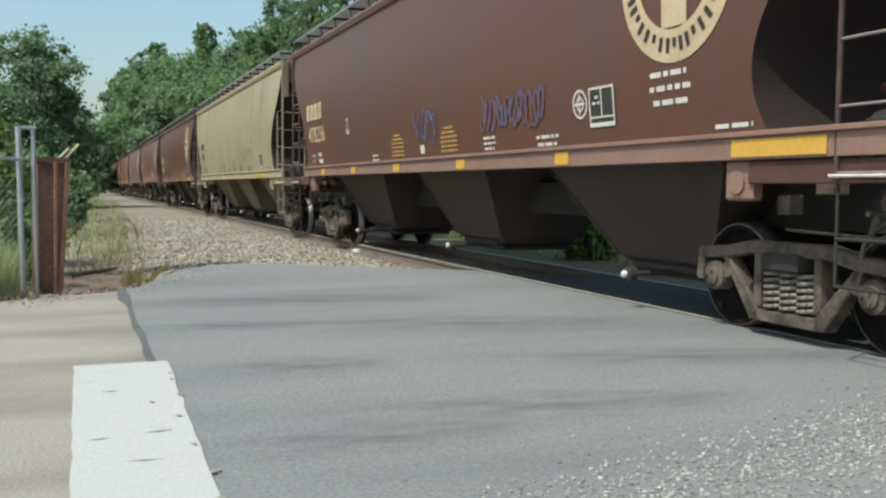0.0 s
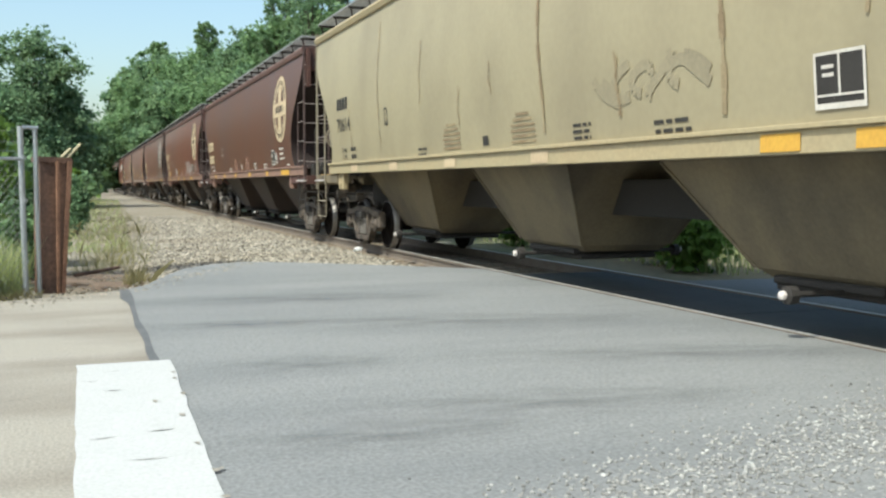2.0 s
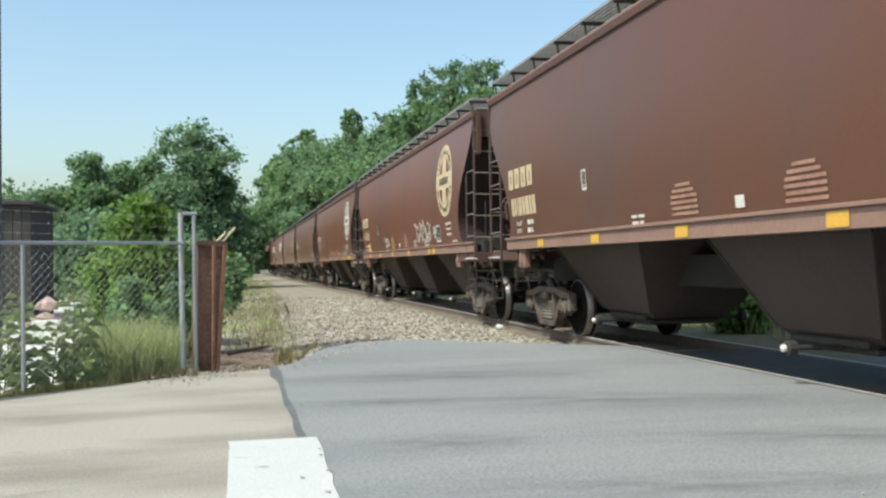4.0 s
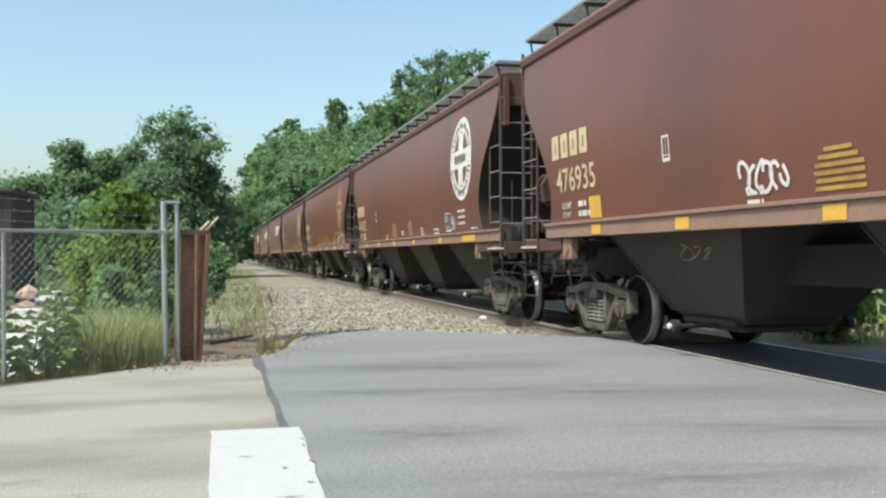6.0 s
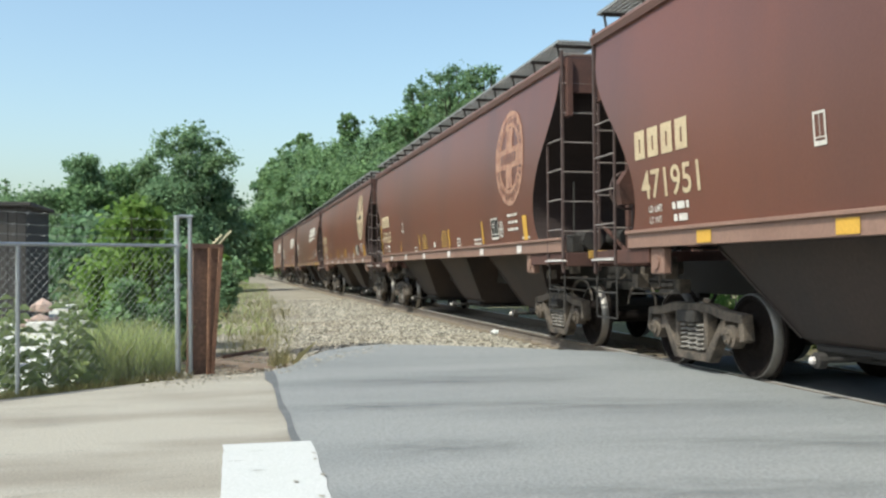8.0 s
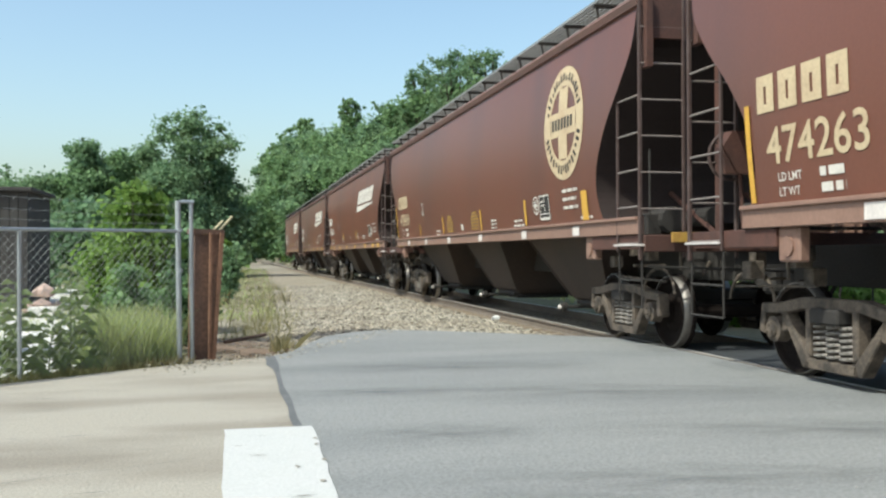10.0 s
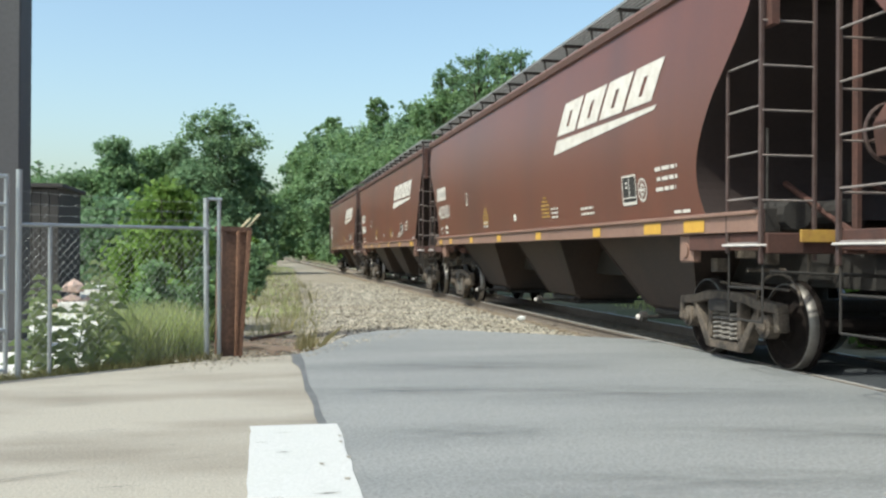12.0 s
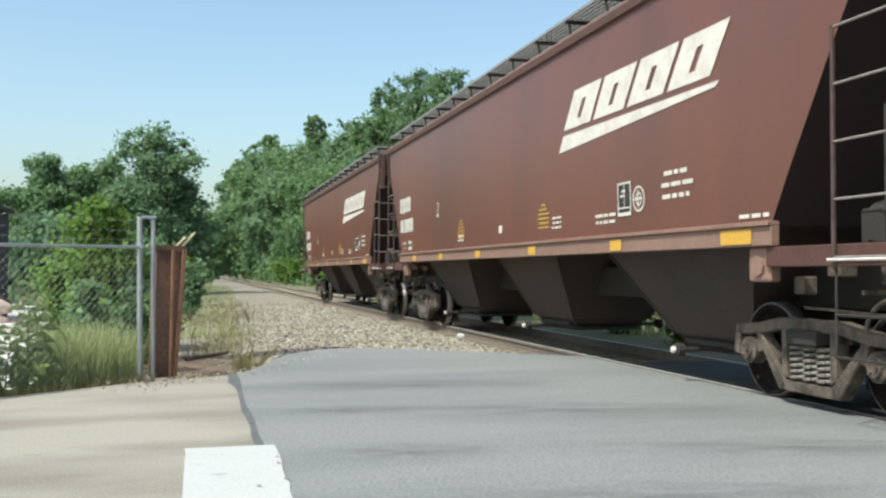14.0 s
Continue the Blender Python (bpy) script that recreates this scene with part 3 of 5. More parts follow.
def walkway_bm():
    """Grated running boards along both roof edges, on brackets."""
    bm = bmesh.new()
    e = HALF - 0.75
    for s in (-1, 1):
        a, b = s * 0.95, s * 1.56
        for k in range(10):
            x = a + (b - a) * k / 9
            box(bm, x - 0.014, x + 0.014, -e, e, EAVE + 0.27, EAVE + 0.31)
        n = 96
        for i in range(n + 1):
            y = -e + 2 * e * i / n
            box(bm, min(a, b), max(a, b), y - 0.010, y + 0.010, EAVE + 0.28, EAVE + 0.302)
    return bm


def bracket_bm(y, s):
    bm = bmesh.new()
    for s in (s,):
        rod(bm, (s * 1.50, y, EAVE + 0.04), (s * 1.54, y, EAVE + 0.27), 0.018, 5)
        rod(bm, (s * 0.98, y, EAVE + 0.10), (s * 0.98, y, EAVE + 0.27), 0.018, 5)
        box(bm, min(s * 0.93, s * 1.58), max(s * 0.93, s * 1.58), y - 0.03, y + 0.03, EAVE + 0.23, EAVE + 0.268)
    return bm


def roundel(bm_light, bm_dark, put, cu, cv, r, material, car):
    """The round railway herald drawn as plain shapes: a disc with a cross in a ring."""
    n = 48
    ring(bm_light, put, cu, cv, r * 0.66, r, n)
    disc = part("herald", bm_light, material, car, "round herald of a ring and cross")
    w = r * 0.22
    h = math.sqrt((r * 0.67) ** 2 - w * w)
    for u0, u1, v0, v1 in ((-w, w, -h, h), (-h, -w, -w, w), (w, h, -w, w)):
        bm = bmesh.new()
        patch(bm, put, cu + u0, cu + u1, cv + v0, cv + v1)
        part("cross_arm", bm, material, disc)
    out = surface_lift(put)
    for i in range(40):
        a = 2 * math.pi * i / 40 + 0.03 * math.sin(7 * i)
        if abs(math.cos(a)) > 0.97 or abs(math.sin(a)) < 0.16:
            continue
        c, s = math.cos(a), math.sin(a)
        q = []
        for rr, da in ((0.75, -0.045), (0.90 if i % 3 else 0.84, -0.032), (0.90 if i % 3 else 0.84, 0.032), (0.75, 0.045)):
            q.append(bm_dark.verts.new(out(cu + r * rr * math.cos(a + da), cv + r * rr * math.sin(a + da))))
        bm_dark.faces.new(q)
    for k in range(7):
        u = cu + r * (-0.54 + 0.155 * k)
        patch(bm_dark, out, u, u + r * 0.10, cv - r * 0.10, cv + r * 0.10)


def surface_lift(put):
    def out(u, v):
        p = put(u, v)
        p.x += 0.005 if p.x > 0 else -0.005
        return p
    return out


def block_mark(name, put, u0, v0, w, h, lean, material, parent, blocky=0.72):
    """Four strong slit blocks side by side, standing for the owner's mark."""
    for i in range(4):
        bm = bmesh.new()
        u, cw = u0 + w * i / 4, w / 4 * blocky
        for lo, hi, spans in ((0.0, 0.22, ((0, 1),)), (0.22, 0.70, ((0, 0.43), (0.57, 1))), (0.70, 1.0, ((0, 1),))):
            for p, q in spans:
                patch(bm, put, u + cw * p + lean * h * lo, u + cw * q + lean * h * lo, v0 + h * lo, v0 + h * hi, lean * h * (hi - lo))
        bmesh.ops.remove_doubles(bm, verts=bm.verts[:], dist=0.001)
        part(name, bm, material, parent)


def bars(bm, put, u0, v0, rows, w, h=0.05, gap=0.05, seed=1):
    """Small stencilled lines too fine to read."""
    rg = random.Random(seed)
    for k in range(rows):
        u = u0 + rg.uniform(0, 0.06)
        end = u0 + w * rg.uniform(0.8, 1.0)
        while u < end:
            c = rg.uniform(0.06, 0.22)
            patch(bm, put, u, min(u + c, end), v0 - k * (h + gap), v0 - k * (h + gap) + h)
            u += c + 0.035


def consolidated_box(bm, put, u0, v0, w, h):
    """The small framed data panel."""
    t = 0.022
    patch(bm, put, u0, u0 + w, v0, v0 + t * 1.8), patch(bm, put, u0, u0 + w, v0 + h - t, v0 + h)
    patch(bm, put, u0, u0 + t, v0 + t, v0 + h - t), patch(bm, put, u0 + w - t, u0 + w, v0 + t, v0 + h - t)
    patch(bm, put, u0 + w * 0.48, u0 + w * 0.52, v0 + h * 0.25, v0 + h - t)
    patch(bm, put, u0 + t, u0 + w - t, v0 + h * 0.22, v0 + h * 0.26)


def scrawl(seed, u0, v0, w, h, n):
    """A loose hand-sprayed line of loops."""
    rg = random.Random(seed)
    lines = []
    for i in range(n):
        cu, ph, rr = u0 + w * (i + 0.5) / n, rg.uniform(0, 6.28), rg.uniform(0.75, 1.15)
        turn, k = rg.choice((-1, 1)), rg.randint(9, 14)
        pts = []
        for j in range(k):
            a = ph + turn * j * 0.52
            s = 1 - 0.35 * j / k
            pts.append((cu + w / n * 0.80 * rr * s * math.cos(a) + 0.06 * j / k * w / n, v0 + h / 2 + h * 0.5 * rr * s * math.sin(a * 0.8 + i)))
        lines.append(pts)
    return lines


def hopper_car(name, style, number, label, straight=False, faded=False, beige=False, graffiti="", seed=1, lay=None):
    """A covered hopper car; its front points along -y."""
    car = new(name)
    car.empty_display_size = 0.5
    tagged(car, label, "hopper car", "cars of the freight train")
    lay = dict(dict(u=0.0, v=0.0, inset=0.0, panel=5.1, wide=0.46, dv=0.0, ring=1, front=6.8), **(lay or {}))
    edge = STRAIGHT_END if straight else [(z, a + lay["inset"]) for z, a in ROUND_END]
    bulge = 0.02 if straight else 0.09
    body = BEIGE if beige else (BROWN_DULL if faded else BROWN)
    key = f"{straight}{beige}{faded}{lay['inset']}"
    fix("body", shared("body" + key, lambda: hull(edge, bulge), [body, END_SHADE_BROWN], False), car)
    for s in (-1, 1):
        fix("side_sill", shared(f"sill{key}{s}", lambda: sill_bm(edge, s), BEIGE_SILL if beige else LIT_SILL_BROWN), car, None, "side sill coloured as if sunlit, with rust streaks")
    fix("roof", shared("roof" + str(beige), roof_bm, BEIGE_SILL if beige else ROOF), car)
    fix("roof_hatch", shared("hatch" + str(beige), hatch_bm, BEIGE_SILL if beige else ROOF), car)
    board = fix("running_board", shared("walkway", walkway_bm, GRATE), car, None, "galvanised roof running board")
    for i in range(16):
        y = -HALF + 0.9 + (PITCH - 1.8) * i / 15
        for s in (-1, 1):
            fix("bracket", shared(f"bracket{i}{s}", lambda: bracket_bm(y, s), DARK_STEEL), board)
    for c in (-4.85, 0.0, 4.85):
        bay = fix("hopper_bay", shared(f"bay{c}{beige}", lambda: hopper_bm(c), SHADED_GRIME_BEIGE if beige else SHADED_GRIME_BROWN), car, None, "discharge bay darkened by grime and painted shade")
        fix("outlet_gate", shared(f"gate{c}", lambda: gate_bm(c), DARK_STEEL), bay)
        for s in (-1, 1):
            for q in (-1, 1):
                fix("seam_flange", shared(f"rib{c}{s}{q}{beige}", lambda: bay_rib_bm(c, s, q), SHADED_GRIME_BEIGE if beige else SHADED_GRIME_BROWN), bay)
            fix("crank_end", shared(f"crank{c}{s}", lambda: lathe(bmesh.new(), [(s * 1.19, 0.02), (s * 1.20, 0.038), (s * 1.23, 0.034), (s * 1.24, 0.012)], 10, "x", (0, c - 0.2, 0.36)), GRAFFITI_WHITE), bay, None, "white painted crank end")
    for end in (-1, 1):
        for side in (-1, 1):
            ladders(car, end, side, beige)
        fix("end_frame", shared(f"endgear{end}{beige}", lambda: end_gear_bm(end), SHADED_GRIME_BEIGE if beige else END_FRAME), car)
        fix("coupler", shared(f"coupler{end}", lambda: coupler_bm(end), DARK_STEEL), car)
        for side in (-1, 1):
            jack = bmesh.new()
            y = end * (HALF - 2.35)
            box(jack, side * 1.46 - 0.06, side * 1.46 + 0.06, y - 0.16, y + 0.16, 1.12, 1.43, 0.02)
            lathe(jack, [(side * 1.50, 0.09), (side * 1.54, 0.09), (side * 1.54, 0.045)], 12, "x", (0, y, 1.26))
            part("jacking_pad", jack, BEIGE_SILL if beige else LIT_SILL_BROWN, car)
    wheel = fix("brake_housing", shared(f"housing{beige}", brake_housing_bm, LADDER_BEIGE if beige else END_FRAME), car, None, "geared hand-brake housing behind a spoked wheel")
    fix("chain_pipe", shared(f"chainpipe{beige}", chain_pipe_bm, LADDER_BEIGE if beige else END_FRAME), wheel)
    fix("hand_brake_wheel", shared(f"handwheel{beige}", hand_brake_bm, LADDER_BEIGE if beige else LADDER_BROWN), wheel)
    end_plate = box(bmesh.new(), -1.22, -0.72, -HALF + 0.50, -HALF + 0.53, 1.33, 1.45, 0.006)
    part("end_plate", end_plate, YELLOW_DULL, car, "worn yellow plate on the end sill")
    fix("centre_sill", shared("centre", centre_sill_bm, DARK_STEEL), car)
    for end in (-1, 1):
        fix("brake_rigging", shared(f"rigging{end}", lambda: rigging_bm(end), TRUCK), car, None, "tangle of brake pipes and rods")["kind"] = "stuff"
        for side in (-1, 1):
            fix("grab_iron", shared(f"grab{end}{side}", lambda: rung_bm((side * 1.60, end * (HALF - 0.58), 1.30), (side * 1.02, end * (HALF - 0.58), 1.30), 0.013), GRAFFITI_WHITE), car, None, "pale painted grab iron")
            fix("grab_iron", shared(f"grabs{end}{side}", lambda: rung_bm((side * 1.61, end * (HALF - 0.60), 1.30), (side * 1.61, end * (HALF - 1.30), 1.30), 0.013), GRAFFITI_WHITE), car, None, "pale painted grab iron")
    if beige:
        put_side = surface(bulge)
        out = surface_lift(put_side)
        for i, (u, lo, hi, w) in enumerate(((-6.1, 1.9, 2.6, 0.03), (-4.3, 1.75, 3.9, 0.035), (-2.2, 2.4, 3.3, 0.03), (-0.7, 2.0, 2.5, 0.03), (0.35, 2.3, 2.7, 0.03),
                                             (1.66, 1.78, 4.05, 0.06), (3.2, 1.85, 2.45, 0.05), (4.75, 1.76, 4.1, 0.075), (6.25, 2.3, 4.1, 0.06))):
            sk = bmesh.new()
            pts = [(u + 0.04 * math.sin(2.1 * q + i) + 0.02 * math.sin(9 * q), hi + (lo - hi) * q) for q in [j / 12 for j in range(13)]]
            for j, (p, q) in enumerate(zip(pts, pts[1:])):
                stroke(sk, out, [p, q], w * (0.35 + 0.65 * abs(math.sin(1.3 * j + i))))
            part("rust_streak", sk, STREAK, car, "brown rust streak down a weld")["kind"] = "stuff"
        tag = bmesh.new()
        for pts in scrawl(17, 2.9, 1.95, 1.7, 0.36, 6):
            stroke(tag, put_side, pts, 0.10)
        part("graffiti", tag, OLD_TAG, car, "almost faded grey sprayed tag")["kind"] = "stuff"
    fix("brake_gear", shared("gearbox", lambda: gear_box_bm(1), DARK_STEEL), car, None, "brake cylinder and reservoir on the end platform")
    fix("brake_gear", shared("gearbox-1", lambda: gear_box_bm(-1), DARK_STEEL), car)
    for y in (-HALF + 2.3, HALF - 2.3):
        truck(car, y)
    # markings on the side that faces the road
    put = surface(bulge)
    sill_put = lambda u, v: Vector((-1.593, -u, v))
    light = bmesh.new()
    dark = bmesh.new()
    if style == "roundel_white" or style == "roundel_cream" or style == "roundel_ghost":
        strong = {"roundel_white": WHITE_MARK, "roundel_cream": CREAM_MARK, "roundel_ghost": GHOST_MARK}[style]
        roundel(light, dark, put, 6.42, 3.07, 0.81, strong, car)
        part("herald_lettering", dark, DARK_MARK if style != "roundel_ghost" else BROWN, car)["kind"] = "stuff"
    elif style == "swoosh":
        q = [(2.62, 2.78), (2.78, 2.99), (6.62, 2.99), (6.55, 2.94)]
        light.faces.new([light.verts.new(put(*p)) for p in q])
        line = part("herald", light, WHITE_MARK, car, "slanted white underline below four slanted blocks")
        block_mark("block", put, 2.80, 3.06, 3.75, 0.47, 0.75, WHITE_MARK, line, 0.90)
        dark.free()
    else:
        light.free(), dark.free()
    # owner's mark and number near the rear
    mk = bmesh.new()
    mark_z = (2.57 if style == "swoosh" else 2.45) + lay["v"]
    u0 = (-7.0 if beige else -7.42) + lay["u"]
    if beige:
        vs, fs = lettering(number, 0.35, wide=0.92)
        paint(mk, put, vs, fs, u0, 2.22)
        om = (u0 + 0.05, 2.62, 0.78, 0.22, 0.0)
    else:
        if number:
            vs, fs = lettering(number, 0.45, wide=1.40)
            paint(mk, put, vs, fs, u0 + 0.08, mark_z - 0.46)
        else:
            bars(mk, put, u0, mark_z - 0.46, 1, 1.40, 0.30, 0.05, seed)
        om = (u0 - 0.03, mark_z, 1.38 if style != "swoosh" else 1.16, 0.33, 0.0)
    mark = DARK_MARK if beige else (CREAM_MARK if style != "swoosh" else WHITE_MARK)
    plate = part("car_number", mk, mark, car, "painted car number under a block mark")
    block_mark("owner_mark", put, *om, mark, plate, 0.78)
    sm = bmesh.new()
    for k, txt in enumerate(("LD LMT", "LT WT")):
        vs, fs = lettering(txt, 0.105)
        paint(sm, put, vs, fs, u0 + 0.22, 1.83 - 0.13 * k)
        bars(sm, put, u0 + 0.80, 1.83 - 0.13 * k, 1, 0.40, 0.075, 0.05, seed + k)
    dz = 0.14 if style == "swoosh" else 0.02
    bx, pw, pv = (5.75 if beige else lay["panel"]), lay["wide"], 1.70 + dz + lay["dv"]
    dark, frame_lines = bmesh.new(), bmesh.new()
    patch(dark, put, bx, bx + pw, pv, pv + 0.38)
    consolidated_box(frame_lines, surface_lift(put), bx, pv, pw, 0.38)
    bars(frame_lines, surface_lift(put), bx + 0.05, pv + 0.27, 2, 0.15, 0.025, 0.03, seed + 11)
    panel = part("data_panel", dark, DARK_MARK, car, "black data panel with a white frame")
    part("panel_frame", frame_lines, WHITE_MARK, panel)["kind"] = "stuff"
    if not beige:
        bars(sm, put, bx + 1.05, pv + 0.36, 3, 0.66, 0.045, 0.075, seed + 3)
        ru, rv = (bx + pw + 0.18 if lay["ring"] > 0 else bx - 0.19), pv + (0.17 if lay["ring"] > 0 else 0.24)
        ring(sm, put, ru, rv, 0.12, 0.145, 24)
        ring(sm, put, ru, rv, 0.055, 0.075, 16)
        patch(sm, surface_lift(put), ru - 0.10, ru + 0.10, rv - 0.012, rv + 0.012)
        patch(sm, surface_lift(put), ru - 0.012, ru + 0.012, rv - 0.10, rv + 0.10)
    bars(sm, put, 3.75, 1.72 + dz, 2, 0.62, 0.035, 0.045, seed + 5)
    bars(sm, put, 2.30, 1.78 + dz, 3, 0.42, 0.03, 0.035, seed + 7)
    bars(sm, put, -2.45, 1.70 + dz, 2, 0.40, 0.035, 0.04, seed + 8)
    bars(sm, put, 6.9, 1.68, 2, 0.5, 0.035, 0.04, seed + 9)
    consolidated_box(sm, put, -3.98, 2.16 + dz, 0.17, 0.28)
    patch(sm, put, 0.0, 0.17, 1.68 + dz, 1.80 + dz)
    part("stencil_lettering", sm, DARK_MARK if beige else WHITE_MARK, car, "small stencilled data lines")["kind"] = "stuff"
    for c in (-2.2, 2.0) if style == "swoosh" else (-1.06, 1.15):
        ym = bmesh.new()
        for k in range(6):
            w = (0.46 if style == "swoosh" else 0.62) - (0.13 * (k - 3) if k > 3 else 0.0)
            patch(ym, put, c - w / 2 + 0.02 * (k % 2), c + w / 2, 1.67 + dz + k * 0.062, 1.67 + dz + k * 0.062 + 0.034)
        pale = (faded and number != "478236") or (c > 0 and number in ("476935", "471951"))
        part("warning_panel", ym, STREAK if beige else (GHOST_MARK if pale else YELLOW_DULL), car, "panel of small yellow warning lines")["kind"] = "stuff"
    if number == "476935":
        ym = bmesh.new()
        patch(ym, put, u0 + 1.20, u0 + 1.58, 1.66, 1.94)
        part("patch", ym, YELLOW_MARK, car, "orange paint patch beside the stencilling")
    if "stripes" in graffiti:
        for u, w, top in ((-7.66, 0.08, 2.55), (-4.40, 0.07, 1.95), (-1.72, 0.08, 2.05), (1.58, 0.10, 2.05), (4.42, 0.10, 2.08), (7.02, 0.22, 2.06)):
            ym = bmesh.new()
            patch(ym, surface_lift(put), u, u + w, 1.66, top)
            part("stripe", ym, YELLOW_MARK, car, "yellow upright paint stripe")
    white_reflectors = "white_reflectors" in graffiti
    for u in (-5.9, -3.6, -1.1, 1.6, 5.42, 6.35) if beige else (-7.2, -5.9, -3.6, -1.1, 1.6, 4.45, 6.38, 7.5) if style == "swoosh" and not straight else (-5.9, -3.6, -1.1, 1.6, 4.4, lay["front"]):
        w = 0.42 if beige else 0.5 if style == "swoosh" and u > 6 else 1.0 if u == lay["front"] and u > 6 else 0.30
        if white_reflectors:
            w = 0.26
        rf = bmesh.new()
        patch(rf, sill_put, u - w / 2, u + w / 2, SILL_BOT + 0.02, SILL_TOP - 0.06)
        part("reflector", rf, (GRAFFITI_WHITE if white_reflectors else CREAM_MARK if beige and u < 5 else YELLOW_MARK), car, "reflective strip on the sill")
    if "blue" in graffiti:
        g = bmesh.new()
        for u, v, w, h, n, sd in ((-0.15, 1.84, 0.85, 0.48, 9, 3), (2.3, 1.88, 1.7, 0.45, 16, 8)):
            for pts in scrawl(sd, u, v, w, h, n):
                stroke(g, surface_lift(put), pts, 0.055)
        part("graffiti", g, GRAFFITI_BLUE, car, "faded blue sprayed graffiti")["kind"] = "stuff"
    if "white" in graffiti and not white_reflectors:
        g = bmesh.new()
        for u, v, w, h, n, sd in ((2.7, 1.74, 2.0, 0.54, 9, 34), (-2.45, 1.72, 0.72, 0.32, 6, 5)):
            for pts in scrawl(sd, u, v, w, h, n):
                stroke(g, surface_lift(put), pts, 0.042)
        part("graffiti", g, GRAFFITI_WHITE, car, "white sprayed scrawl")["kind"] = "stuff"
        g = bmesh.new()
        for pts in scrawl(13, -4.75, 1.10, 0.75, 0.20, 3):
            stroke(g, lambda u, v: Vector((-1.14 + (1.43 - v) * 0.526, -u, v)), pts, 0.014)
        part("chalk_mark", g, GHOST_MARK, car, "thin chalk scribble on the rear bay")["kind"] = "stuff"
    return car


CARS = []


def build_train():
    brown = "brown steel covered hopper car leading on the track"
    spec = [
        (-2, "roundel_cream", "", brown, {}),
        (-1, "roundel_cream", "478236", "brown covered hopper car with faded blue graffiti", dict(graffiti="blue", faded=True, lay=dict(u=0.30, v=0.15, inset=0.20, panel=4.98, dv=0.08, ring=-1, front=7.65))),
        (0, "", "70614", "beige covered hopper car with dark numbers and streaked sides", dict(beige=True)),
        (1, "roundel_cream", "", "brown covered hopper car with a pale round herald", dict(faded=True)),
        (2, "roundel_cream", "476935", "brown covered hopper car with white sprayed scrawl", dict(graffiti="white", lay=dict(u=0.08, v=0.07, panel=5.28, wide=0.50, ring=-1, front=4.95))),
        (3, "roundel_white", "471951", "brown covered hopper car with a bright white round herald", dict(lay=dict(panel=4.92, dv=-0.04))),
        (4, "roundel_ghost", "474263", "brown covered hopper car with a worn round herald", dict(graffiti="stripes white_reflectors")),
        (5, "roundel_cream", "478469", "brown covered hopper car with yellow upright stripes", dict(graffiti="stripes white_reflectors", lay=dict(u=0.22, panel=5.22, ring=-1))),
        (6, "swoosh", "483001", "brown covered hopper car with a slanted white mark", dict(lay=dict(panel=5.45))),
        (7, "swoosh", "", "brown straight-sided hopper car with a slanted white mark", dict(straight=True, lay=dict(panel=4.42, wide=0.34, front=6.9))),
        (8, "swoosh", "", "last brown hopper car of the train with a slanted white mark", dict(straight=True)),
    ]
    for i, style, number, label, kw in spec:
        kw = dict(kw)
        CARS.append((i, hopper_car("hopper_car", style, number, label, seed=i + 5, **kw)))


# where the coupling ahead of the beige car stands along the track, second by second
TRAIN_Y = [(0.0, 22.7), (1.5, 6.78), (3.0, -9.3), (6.5, -47.5), (7.5, -58.2), (10.0, -85.2), (12.0, -106.3), (14.0, -128.05)]


def motions():
    """The train rolls towards the camera; every wheelset turns with the way it goes."""
    wheel_r = 0.457
    ts, ys = [t for t, _ in TRAIN_Y], [y for _, y in TRAIN_Y]
    for i, car in CARS:
        walk(car, [(t, pose(TRACK_X, y + (i + 0.5) * PITCH, TRACK_Z)) for t, y in TRAIN_Y])
    steps = [k / 15 for k in range(211)]
    for w, y in WHEELS:
        rows = []
        for t in steps:
            way = ys[0] - float(np.interp(t, ts, ys))
            rows.append((t, pose(0, y, wheel_r, math.degrees(way / wheel_r) % 360)))
        walk(w, rows)


